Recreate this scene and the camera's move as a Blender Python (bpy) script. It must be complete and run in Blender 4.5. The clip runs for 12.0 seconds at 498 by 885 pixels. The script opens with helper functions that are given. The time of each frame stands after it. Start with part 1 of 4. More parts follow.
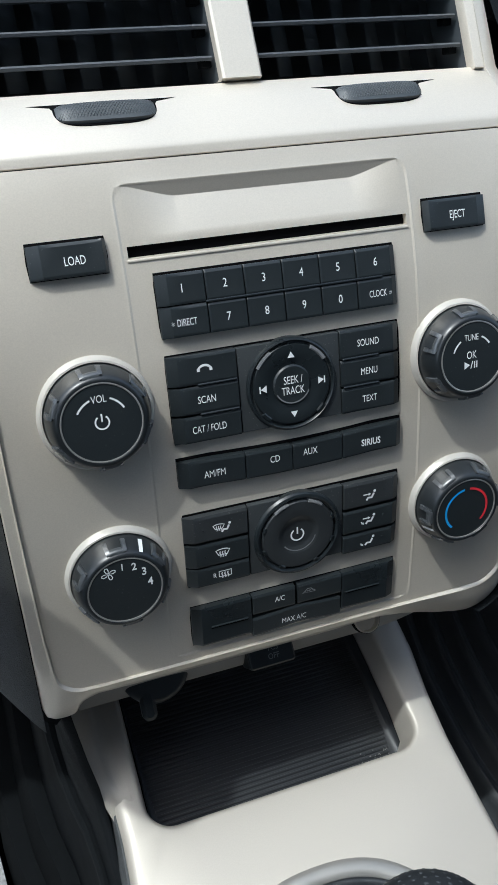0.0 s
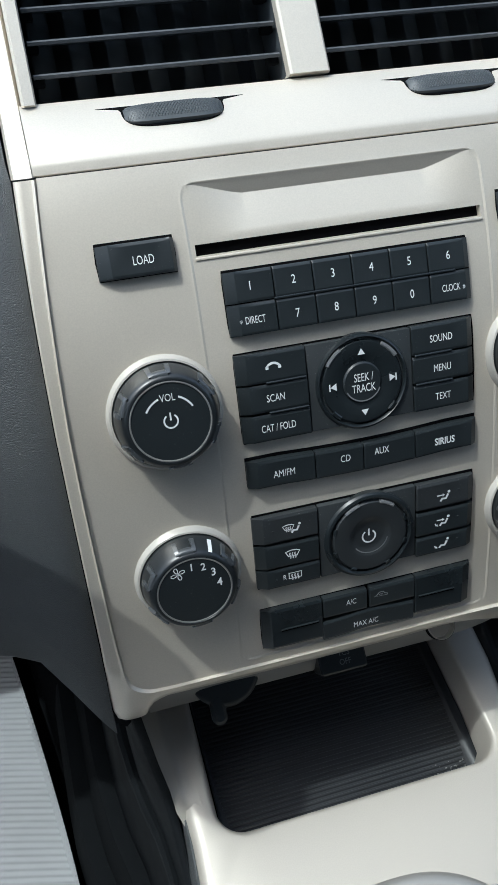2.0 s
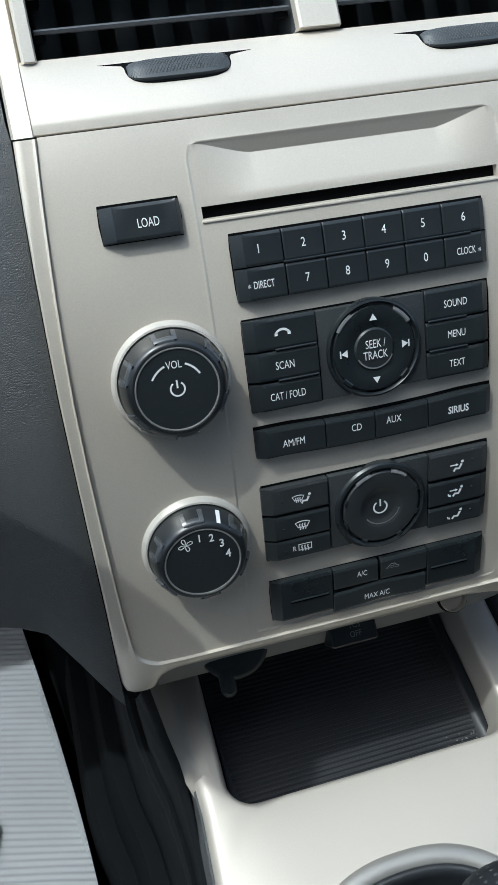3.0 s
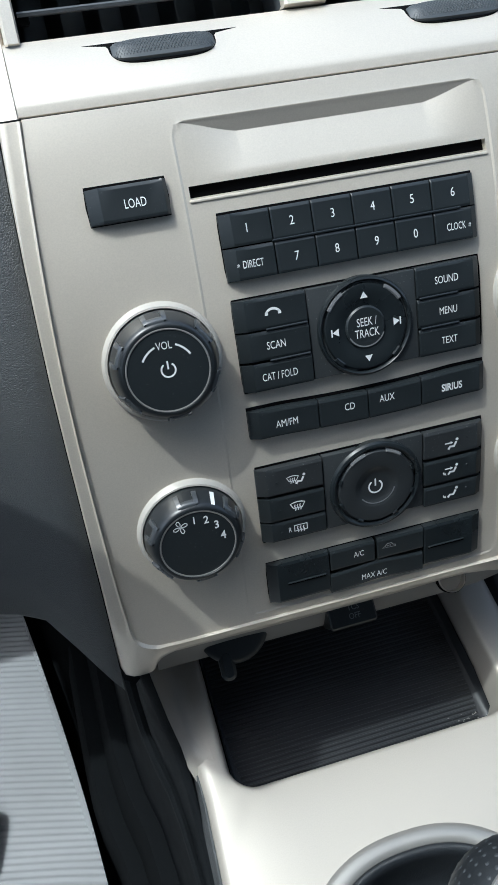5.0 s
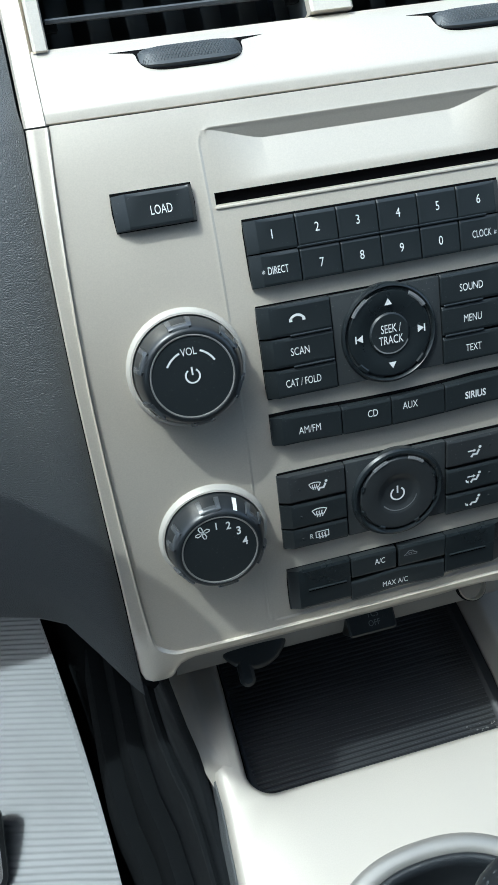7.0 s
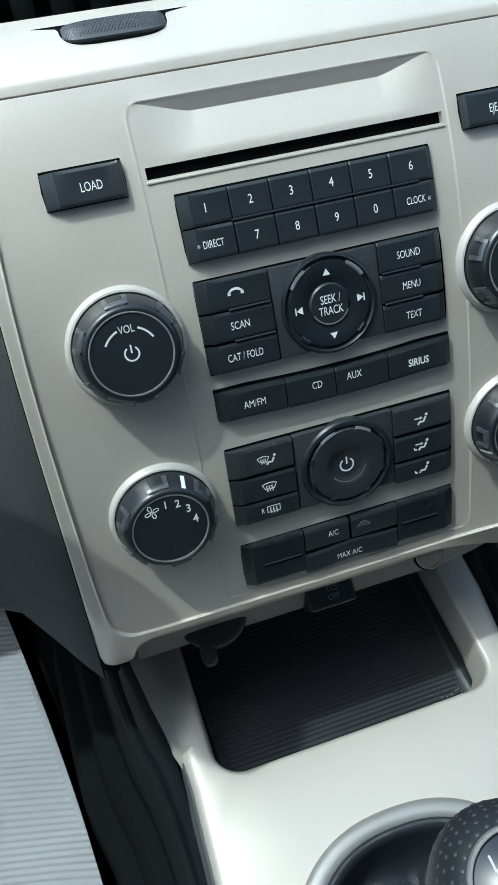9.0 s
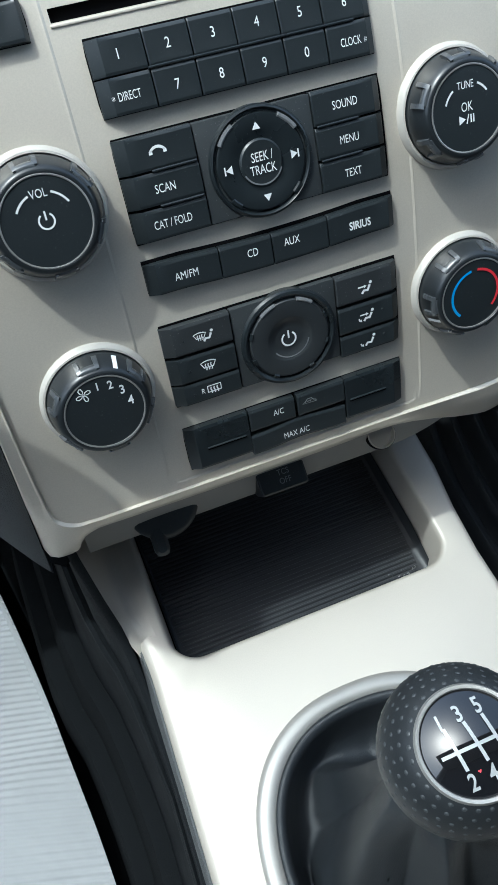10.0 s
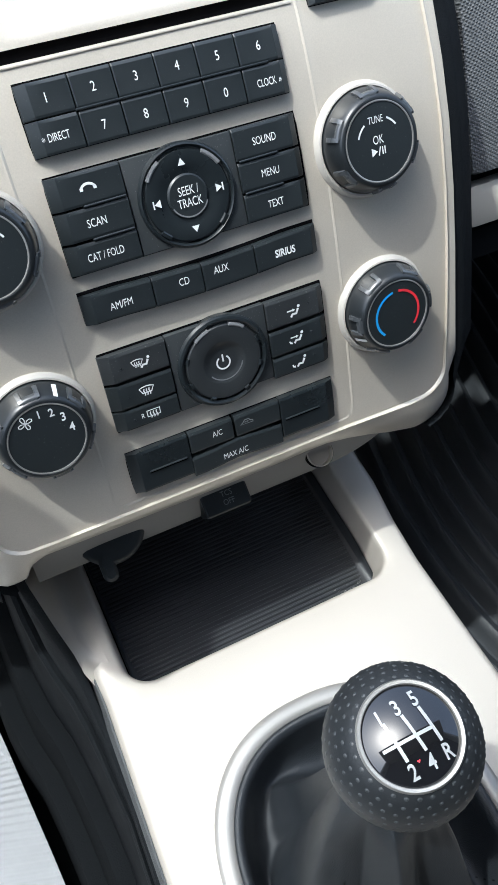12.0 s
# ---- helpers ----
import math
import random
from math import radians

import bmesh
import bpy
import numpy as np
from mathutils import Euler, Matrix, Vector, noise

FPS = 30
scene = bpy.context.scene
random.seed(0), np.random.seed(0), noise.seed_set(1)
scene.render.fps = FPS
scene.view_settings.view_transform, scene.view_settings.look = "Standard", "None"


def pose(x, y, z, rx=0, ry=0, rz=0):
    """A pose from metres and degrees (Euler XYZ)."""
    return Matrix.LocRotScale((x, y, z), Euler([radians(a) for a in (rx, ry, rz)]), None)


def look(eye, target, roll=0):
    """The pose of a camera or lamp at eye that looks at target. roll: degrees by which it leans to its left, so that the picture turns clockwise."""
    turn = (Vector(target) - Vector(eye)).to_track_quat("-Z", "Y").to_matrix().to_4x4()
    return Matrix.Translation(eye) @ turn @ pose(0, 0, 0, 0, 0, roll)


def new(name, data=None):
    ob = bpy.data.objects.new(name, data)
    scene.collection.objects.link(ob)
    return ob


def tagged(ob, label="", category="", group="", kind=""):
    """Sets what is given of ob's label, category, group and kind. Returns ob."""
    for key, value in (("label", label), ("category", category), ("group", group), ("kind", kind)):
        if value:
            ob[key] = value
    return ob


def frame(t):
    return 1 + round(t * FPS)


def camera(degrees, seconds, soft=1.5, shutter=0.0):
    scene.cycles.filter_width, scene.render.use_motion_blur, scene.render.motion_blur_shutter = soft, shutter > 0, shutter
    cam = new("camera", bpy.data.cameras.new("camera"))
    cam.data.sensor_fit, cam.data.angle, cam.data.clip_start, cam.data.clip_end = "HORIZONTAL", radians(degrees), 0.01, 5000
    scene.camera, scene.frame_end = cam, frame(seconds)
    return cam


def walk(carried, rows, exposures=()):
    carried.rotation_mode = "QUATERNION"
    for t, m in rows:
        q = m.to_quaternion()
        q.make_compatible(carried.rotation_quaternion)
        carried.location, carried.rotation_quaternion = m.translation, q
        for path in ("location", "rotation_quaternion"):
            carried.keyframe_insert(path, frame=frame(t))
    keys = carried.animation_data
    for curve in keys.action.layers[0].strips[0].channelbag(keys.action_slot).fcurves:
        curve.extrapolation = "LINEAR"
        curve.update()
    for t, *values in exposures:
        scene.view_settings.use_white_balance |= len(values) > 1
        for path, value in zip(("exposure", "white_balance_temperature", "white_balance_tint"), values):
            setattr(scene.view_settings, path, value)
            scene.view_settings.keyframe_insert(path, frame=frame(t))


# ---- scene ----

# The camera, held by hand in the driver's seat, and its way.
cam = camera(33.69, 12.0, soft=1.3)
ROWS = [
    (0, -0.1274, -0.2644, 0.6995, 48.91, -2.93, -19.84),
    (0.5, -0.1294, -0.2638, 0.6960, 48.65, -1.53, -17.45),
    (1, -0.1273, -0.2643, 0.6918, 49.17, -0.80, -17.13),
    (1.5, -0.1297, -0.2611, 0.6961, 49.44, -0.20, -16.23),
    (2, -0.1270, -0.2640, 0.6928, 49.53, 0.44, -16.36),
    (2.5, -0.1256, -0.2611, 0.6879, 48.66, 0.70, -16.18),
    (3, -0.1254, -0.2598, 0.6858, 47.75, 0.98, -15.93),
    (4.8, -0.1218, -0.2623, 0.6823, 46.99, 1.90, -16.03),
    (5, -0.1222, -0.2639, 0.6814, 47.26, 1.95, -16.51),
    (5.5, -0.1223, -0.2624, 0.6809, 47.22, 2.03, -16.62),
    (6, -0.1235, -0.2601, 0.6800, 47.11, 2.09, -16.12),
    (6.5, -0.1255, -0.2631, 0.6797, 47.45, 2.14, -16.07),
    (6.7, -0.1263, -0.2617, 0.6814, 47.65, 2.23, -15.54),
    (8.3, -0.1227, -0.2651, 0.6829, 46.75, 2.21, -16.61),
    (8.5, -0.1221, -0.2643, 0.6810, 47.06, 2.33, -17.20),
    (9, -0.1170, -0.2687, 0.6764, 46.78, 2.86, -18.84),
    (9.5, -0.1135, -0.2651, 0.6596, 43.18, 2.97, -20.83),
    (9.8, -0.1102, -0.2711, 0.6586, 41.34, 2.92, -21.25),
    (10, -0.1049, -0.2708, 0.6554, 40.11, 3.05, -22.09),
    (10.5, -0.1043, -0.2739, 0.6504, 38.99, 3.07, -23.78),
    (11, -0.1046, -0.2728, 0.6535, 37.71, 2.40, -24.91),
    (11.5, -0.1035, -0.2767, 0.6555, 37.12, 2.12, -25.58),
    (12, -0.1048, -0.2860, 0.6614, 42.29, 2.28, -26.24),

]
EXPOSURES = [(0.0, 0.49, 5740, 2), (3.0, 0.48, 5650, 0), (5.0, 0.57, 5620, 1), (6.5, 0.76, 5540, -2), (8.5, 0.74, 5400, -5), (9.0, 0.58, 5370, -5), (9.5, 0.48, 5350, -4), (10.0, 0.86, 5520, -2), (10.5, 1.00, 5640, 1), (12.0, 1.18, 5780, 4)]
walk(cam, [(t, pose(x, y, z, rx, ry, rz)) for t, x, y, z, rx, ry, rz in ROWS], EXPOSURES)

# ---- light ----
SUN = Vector((-0.40, -0.024, 0.9155)).normalized()
world = bpy.data.worlds.new("sky")
scene.world = world
world.use_nodes = True
wn, wl = world.node_tree.nodes, world.node_tree.links
sky = wn.new("ShaderNodeTexSky")
sky.sky_type, sky.sun_disc = "NISHITA", False
sky.dust_density, sky.ozone_density = 4.0, 0.5
sky.sun_elevation, sky.sun_rotation = math.asin(SUN.z), math.atan2(SUN.x, SUN.y)
wn["Background"].inputs["Strength"].default_value = 0.21
haze = wn.new("ShaderNodeHueSaturation")
haze.inputs["Saturation"].default_value = 0.72
wl.new(sky.outputs[0], haze.inputs["Color"])
wl.new(haze.outputs[0], wn["Background"].inputs["Color"])
sun = new("sun", bpy.data.lights.new("sun", "SUN"))
sun.data.energy, sun.data.angle, sun.data.color = 1.85, radians(1.0), (1.0, 0.96, 0.9)
sun.matrix_world = look(SUN * 4, (0, 0, 0))


# ---- materials ----
def shader(name, colour, rough=0.5, metal=0.0, spots=0.0, spot_scale=300.0, bump=0.0, bump_scale=900.0,
           tint=0.12, tint_scale=30.0, coat=0.0, grain="noise", rough_vary=0.08, specular=0.5, flake=0.0, spot_from=0.66):
    """A node material: colour varied at two scales, roughness varied, fine relief."""
    m = bpy.data.materials.new(name)
    m.use_nodes = True
    n, l = m.node_tree.nodes, m.node_tree.links
    b = n["Principled BSDF"]
    b.inputs["Metallic"].default_value = metal
    b.inputs["Coat Weight"].default_value = coat
    b.inputs["Coat Roughness"].default_value = 0.03 if rough < 0.1 else 0.28
    b.inputs["Specular IOR Level"].default_value = specular
    at = n.new("ShaderNodeTexCoord")
    large = n.new("ShaderNodeTexNoise")
    large.inputs["Scale"].default_value, large.inputs["Detail"].default_value = tint_scale, 6
    l.new(at.outputs["Object"], large.inputs["Vector"])
    fine = n.new("ShaderNodeTexNoise")
    fine.inputs["Scale"].default_value, fine.inputs["Detail"].default_value = spot_scale, 3
    l.new(at.outputs["Object"], fine.inputs["Vector"])

    def ramp(source, low, high, a, z):
        r = n.new("ShaderNodeMapRange")
        r.inputs["From Min"].default_value, r.inputs["From Max"].default_value = low, high
        r.inputs["To Min"].default_value, r.inputs["To Max"].default_value = a, z
        l.new(source, r.inputs["Value"])
        return r.outputs[0]

    mix = n.new("ShaderNodeMix")
    mix.data_type = "RGBA"
    mix.inputs["A"].default_value = (*[c * (1 - tint) for c in colour], 1)
    mix.inputs["B"].default_value = (*[min(1, c * (1 + tint)) for c in colour], 1)
    l.new(large.outputs[0], mix.inputs["Factor"])
    out = mix.outputs["Result"]
    if flake:
        sparkle = n.new("ShaderNodeMix")
        sparkle.data_type, sparkle.blend_type = "RGBA", "MULTIPLY"
        sparkle.inputs["Factor"].default_value = 1.0
        l.new(out, sparkle.inputs["A"])
        tiny = n.new("ShaderNodeTexNoise")
        tiny.inputs["Scale"].default_value, tiny.inputs["Detail"].default_value = 1500, 2
        l.new(at.outputs["Object"], tiny.inputs["Vector"])
        l.new(ramp(tiny.outputs[0], 0.3, 0.7, 1 - flake, 1 + flake), sparkle.inputs["B"])
        out = sparkle.outputs["Result"]
    if spots:
        dust = n.new("ShaderNodeMix")
        dust.data_type = "RGBA"
        dust.inputs["B"].default_value = (0.32, 0.31, 0.29, 1)
        l.new(out, dust.inputs["A"])
        l.new(ramp(fine.outputs[0], spot_from, spot_from + 0.14, 0.0, spots), dust.inputs["Factor"])
        out = dust.outputs["Result"]
    l.new(out, b.inputs["Base Color"])
    l.new(ramp(large.outputs[0], 0.3, 0.7, max(0.02, rough - rough_vary), rough + rough_vary), b.inputs["Roughness"])
    if bump:
        relief = n.new("ShaderNodeBump")
        relief.inputs["Strength"].default_value, relief.inputs["Distance"].default_value = bump, 0.0004
        if grain == "leather":
            cells = n.new("ShaderNodeTexVoronoi")
            cells.feature = "DISTANCE_TO_EDGE"
            cells.inputs["Scale"].default_value = bump_scale
            l.new(at.outputs["Object"], cells.inputs["Vector"])
            l.new(ramp(cells.outputs["Distance"], 0.0, 0.25, 0.0, 1.0), relief.inputs["Height"])
        elif grain == "weave":
            wave = n.new("ShaderNodeTexWave")
            wave.inputs["Scale"].default_value, wave.inputs["Distortion"].default_value = bump_scale, 1.0
            l.new(at.outputs["Object"], wave.inputs["Vector"])
            l.new(wave.outputs["Color"], relief.inputs["Height"])
        elif grain == "mesh":
            product = n.new("ShaderNodeMath")
            product.operation = "MULTIPLY"
            for slot_in, axis in enumerate("XY"):
                turn = n.new("ShaderNodeVectorRotate")
                turn.rotation_type = "Z_AXIS"
                turn.inputs["Angle"].default_value = 0.6
                l.new(at.outputs["Object"], turn.inputs["Vector"])
                band = n.new("ShaderNodeTexWave")
                band.bands_direction = axis
                band.inputs["Scale"].default_value, band.inputs["Distortion"].default_value = bump_scale, 0.3
                l.new(turn.outputs[0], band.inputs["Vector"])
                l.new(band.outputs["Fac"], product.inputs[slot_in])
            l.new(product.outputs[0], relief.inputs["Height"])
        else:
            pores = n.new("ShaderNodeTexNoise")
            pores.inputs["Scale"].default_value, pores.inputs["Detail"].default_value = bump_scale, 4
            l.new(at.outputs["Object"], pores.inputs["Vector"])
            l.new(pores.outputs[0], relief.inputs["Height"])
        l.new(relief.outputs[0], b.inputs["Normal"])
    return m


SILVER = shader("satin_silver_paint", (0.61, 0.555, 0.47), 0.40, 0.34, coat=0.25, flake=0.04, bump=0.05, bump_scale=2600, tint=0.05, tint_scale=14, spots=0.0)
# the fascia's silver again, darkened to offset the strong light on the plate
PLATE = shader("dimmed_silver_paint", (0.45, 0.415, 0.362), 0.50, 0.30, coat=0.1, flake=0.03, bump=0.05, bump_scale=2600, tint=0.05, tint_scale=14)
SATIN = shader("brushed_satin_metal", (0.40, 0.39, 0.37), 0.33, 0.60, bump=0.05, bump_scale=2500, tint=0.06)
COLLAR = shader("pale_satin_paint", (0.48, 0.455, 0.41), 0.38, 0.15, bump=0.05, bump_scale=2600, tint=0.04)
BUTTON = shader("black_button_plastic", (0.016, 0.020, 0.022), 0.38, spots=0.16, spot_scale=900, bump=0.12, bump_scale=3500)
DIAL = shader("matt_charcoal_plastic", (0.024, 0.027, 0.029), 0.42, spots=0.10, spot_scale=900, bump=0.12, bump_scale=3500)
DUSTY = shader("dusty_black_plastic", (0.024, 0.027, 0.029), 0.5, spots=0.45, spot_scale=1100, bump=0.2, bump_scale=3000)
SKIRT = shader("satin_knob_plastic", (0.013, 0.0155, 0.0175), 0.36, coat=0.2, spots=0.05, spot_scale=900, bump=0.06, bump_scale=3000)
WEB = shader("dusty_grey_plastic", (0.030, 0.034, 0.036), 0.5, spots=0.5, spot_scale=1300, bump=0.2, bump_scale=3000)
GRIP = shader("black_knob_plastic", (0.012, 0.0155, 0.0175), 0.30, spots=0.05, spot_scale=900, bump=0.06, bump_scale=3000)
# pale grey for highlights drawn on the edges of the round pads
HIGHLIGHT = shader("highlight_grey_plastic", (0.16, 0.165, 0.17), 0.3, bump=0.05, tint=0.2)
GAP = shader("dark_gap", (0.004, 0.004, 0.0045), 0.8, specular=0.05)
SLAT = shader("grey_black_vent_plastic", (0.062, 0.068, 0.075), 0.45, spots=0.06, spot_scale=700, bump=0.1)
RIMMETAL = shader("dull_satin_metal", (0.33, 0.32, 0.30), 0.46, 0.5, bump=0.04, bump_scale=2500, tint=0.04)
GREYPRINT = shader("mid_grey_print", (0.34, 0.35, 0.35), 0.4, tint=0.15, tint_scale=300)
PRINT = shader("white_print", (0.74, 0.75, 0.745), 0.55, tint=0.04)
FAINT = shader("faded_grey_print", (0.20, 0.21, 0.21), 0.6, tint=0.05)
BLUE = shader("blue_print", (0.03, 0.30, 0.68), 0.5, tint=0.05)
RED = shader("red_print", (0.62, 0.03, 0.045), 0.5, tint=0.05)
TRIM = shader("grained_charcoal_plastic", (0.062, 0.066, 0.068), 0.52, bump=0.6, bump_scale=1050, grain="leather", spots=0.3, spot_scale=900, spot_from=0.68)
# almost black: the shade on the tunnel's side is put into this colour
SMOOTH_TRIM = shader("shade_blackened_plastic", (0.006, 0.0070, 0.0082), 0.65, specular=0.05, bump=0.15, bump_scale=1500)
RUBBER = shader("black_rubber", (0.019, 0.0205, 0.0225), 0.42, specular=0.35, spots=0.02, spot_scale=500, bump=0.12, bump_scale=1800)
MATRUBBER = shader("worn_black_rubber", (0.024, 0.027, 0.030), 0.6, spots=0.06, spot_scale=160, bump=0.2, bump_scale=700)
LEATHER = shader("black_leather", (0.018, 0.021, 0.0245), 0.42, specular=0.5, bump=0.35, bump_scale=1300, grain="leather", spots=0.0, spot_scale=400)
CARPET = shader("black_carpet", (0.0075, 0.0085, 0.0095), 0.95, bump=0.8, bump_scale=900, spots=0.02, spot_scale=400, specular=0.03)
PAPER = shader("grey_white_ribbed_mat", (0.285, 0.295, 0.305), 0.75, bump=0.2, bump_scale=300, tint=0.22, tint_scale=14, spots=0.45, spot_scale=26)
PIANO = shader("gloss_black_lacquer", (0.006, 0.006, 0.007), 0.02, coat=1.0, rough_vary=0.02)
BALLGRIP = shader("black_grip_rubber", (0.015, 0.017, 0.019), 0.5, spots=0.05, spot_scale=700, bump=0.15, bump_scale=1800)
VENT = shader("black_vent_plastic", (0.050, 0.057, 0.063), 0.5, spots=0.06, spot_scale=700, bump=0.1)
KNURL = shader("grey_knurled_rubber", (0.11, 0.12, 0.125), 0.55, spots=0.15, spot_scale=900, bump=0.2)
MESHED = shader("grey_net_grained_plastic", (0.135, 0.14, 0.145), 0.6, bump=1.0, bump_scale=170, grain="mesh")
# kept dull and near black, in place of shade on the console's flank
FLANK = shader("fine_grained_black_plastic", (0.009, 0.0105, 0.0120), 0.65, specular=0.08, bump=0.4, bump_scale=1100, grain="leather")
DUST = shader("grey_dust", (0.16, 0.16, 0.155), 0.9)
# duller than the silver round it, with the lip's shade in the colour
LOWER = shader("shade_greyed_silver", (0.31, 0.30, 0.28), 0.5, bump=0.12, bump_scale=900, spots=0.03, spot_scale=300)
FABRIC = shader("grey_cloth", (0.10, 0.105, 0.11), 0.9, bump=0.6, bump_scale=500, grain="weave")
ROOFLINING = shader("pale_grey_headliner", (0.55, 0.55, 0.53), 0.95, bump=0.3, bump_scale=500)


# ---- building helpers ----
def part(name, bm, material, parent=None, label="", m=None, angle=35):
    """Links a bmesh as one mesh object, under a thing or a part if one is given."""
    mesh = bpy.data.meshes.new(name)
    bmesh.ops.recalc_face_normals(bm, faces=bm.faces)
    bm.to_mesh(mesh)
    bm.free()
    mesh.materials.append(material)
    mesh.polygons.foreach_set("use_smooth", [True] * len(mesh.polygons))
    mesh.set_sharp_from_angle(angle=radians(angle))
    ob = new(name, mesh)
    if parent:
        ob.parent = parent
    if m is not None:
        ob.matrix_basis = m
    return tagged(ob, label)


def thing(name, label, category, m=None, group="", kind=""):
    ob = new(name)
    ob.empty_display_size = 0.02
    if m is not None:
        ob.matrix_basis = m
    return tagged(ob, label, category, group, kind)


def skin(bm, loops, closed=True, cap_start=False, cap_end=False):
    """Faces between successive loops of points."""
    rows = [[bm.verts.new(p) for p in loop] for loop in loops]
    count = len(rows[0])
    for a, b in zip(rows, rows[1:]):
        for k in range(count if closed else count - 1):
            bm.faces.new((a[k], a[(k + 1) % count], b[(k + 1) % count], b[k]))
    if cap_start:
        bm.faces.new(rows[0][::-1])
    if cap_end:
        bm.faces.new(rows[-1])
    return rows


def lathe(profile, n=64, cap=True):
    bm = bmesh.new()
    loops = [[(r * math.cos(2 * math.pi * k / n), r * math.sin(2 * math.pi * k / n), z) for k in range(n)] for r, z in profile]
    skin(bm, loops, cap_start=False, cap_end=cap)
    return bm


def ring(profile, n=64):
    """A closed ring: the profile's last point joins its first."""
    return lathe(list(profile) + [profile[0]], n, cap=False)


def pad(xs, ys, z, depth, warp=None):
    """A keycap: a height field over xs by ys with side walls down to depth."""
    bm = bmesh.new()
    bend = warp or (lambda x, y: (x, y))
    top = [[bm.verts.new((*bend(x, y), z(x, y))) for x in xs] for y in ys]
    for a, b in zip(top, top[1:]):
        for k in range(len(xs) - 1):
            bm.faces.new((a[k], a[k + 1], b[k + 1], b[k]))
    edge = top[0] + [r[-1] for r in top[1:]] + top[-1][-2::-1] + [r[0] for r in top[-2:0:-1]]
    low = [bm.verts.new((v.co.x, v.co.y, depth)) for v in edge]
    for k in range(len(edge)):
        j = (k + 1) % len(edge)
        bm.faces.new((edge[j], edge[k], low[k], low[j]))
    return bm


def box(size, centre=(0, 0, 0), bevel=0.0, segments=2):
    bm = bmesh.new()
    bmesh.ops.create_cube(bm, size=1)
    for v in bm.verts:
        v.co = Vector((v.co.x * size[0] + centre[0], v.co.y * size[1] + centre[1], v.co.z * size[2] + centre[2]))
    if bevel:
        bmesh.ops.bevel(bm, geom=bm.edges[:], offset=bevel, segments=segments, affect="EDGES", profile=0.6)
    return bm


def rounded(w, h, r, n=5, cx=0.0, cy=0.0):
    """The outline of a rounded rectangle."""
    points = []
    for sx, sy, start in ((1, 1, 0), (-1, 1, 90), (-1, -1, 180), (1, -1, 270)):
        for k in range(n + 1):
            a = radians(start + 90 * k / n)
            points.append((cx + sx * (w / 2 - r) + r * math.cos(a), cy + sy * (h / 2 - r) + r * math.sin(a)))
    return points


def slab(w, h, r, z0, z1, bevel=0.0003, n=5):
    """A rounded plate with a soft upper edge."""
    bm = bmesh.new()
    a = [(x, y, z0) for x, y in rounded(w, h, r, n)]
    b = [(x, y, z1 - bevel) for x, y in rounded(w, h, r, n)]
    c = [(x, y, z1) for x, y in rounded(w - 2 * bevel, h - 2 * bevel, max(r - bevel, 1e-5), n)]
    skin(bm, [a, b, c], cap_start=True, cap_end=True)
    return bm


def stroke(bm, points, width, z=0.0, closed=False):
    """A flat ribbon along points."""
    p = [Vector(q) for q in points]
    left, right = [], []
    for k in range(len(p)):
        before = p[k - 1] if (k or closed) else None
        after = p[(k + 1) % len(p)] if (k < len(p) - 1 or closed) else None
        d = ((p[k] - before).normalized() if before is not None else Vector((0, 0))) + ((after - p[k]).normalized() if after is not None else Vector((0, 0)))
        d = d.normalized() if d.length > 1e-9 else Vector((1, 0))
        side = Vector((-d.y, d.x)) * width / 2
        left.append(bm.verts.new((*(p[k] + side), z)))
        right.append(bm.verts.new((*(p[k] - side), z)))
    for k in range(len(p) if closed else len(p) - 1):
        j = (k + 1) % len(p)
        bm.faces.new((left[k], right[k], right[j], left[j]))


def blob(bm, points, z=0.0):
    bm.faces.new([bm.verts.new((x, y, z)) for x, y in points])


def arc(cx, cy, r, a, b, n=16):
    return [(cx + r * math.cos(radians(a + (b - a) * k / n)), cy + r * math.sin(radians(a + (b - a) * k / n))) for k in range(n + 1)]


def lettering(text, height, parent, x=0.0, y=0.0, z=0.0002, narrow=0.78, material=PRINT, spin=0.0, weight=0.0):
    """Raised print in the built-in font, centred on x, y; height is that of a capital."""
    curve = bpy.data.curves.new("lettering", "FONT")
    curve.body, curve.size, curve.align_x = text, height / 0.70, "CENTER"
    curve.offset, curve.resolution_u = weight * height, 3
    holder = bpy.data.objects.new("lettering", curve)
    scene.collection.objects.link(holder)
    bpy.context.view_layer.update()
    mesh = bpy.data.meshes.new_from_object(holder.evaluated_get(bpy.context.evaluated_depsgraph_get()))
    bpy.data.objects.remove(holder)
    ob_mesh = bmesh.new()
    ob_mesh.from_mesh(mesh)
    bpy.data.meshes.remove(mesh)
    for v in ob_mesh.verts:
        v.co = Vector((v.co.x * narrow, v.co.y - height / 2, 0))
    return part("lettering", ob_mesh, material, parent, m=pose(x, y, z, 0, 0, spin))


def icon(draw, parent, x=0.0, y=0.0, z=0.0002, size=1.0, material=PRINT):
    bm = bmesh.new()
    draw(bm, size)
    return part("icon", bm, material, parent, m=pose(x, y, z))


# ---- frames of reference ----
# The fascia leans back by 22 degrees; on it u runs to the right, v up its face, h out of it.
FASCIA = pose(0, 0, 0.48, -22, 0, 0) @ pose(0, 0, 0, 90, 0, 0)
# The console's plate slopes down to the rear by 10 degrees.
CONSOLE = pose(0, -0.0590, 0.2273, 10, 0, 0)


def bulge(v):
    """The fascia's face is curved from top to bottom."""
    return -(1.186 * v * v + 3.35 * v ** 3)


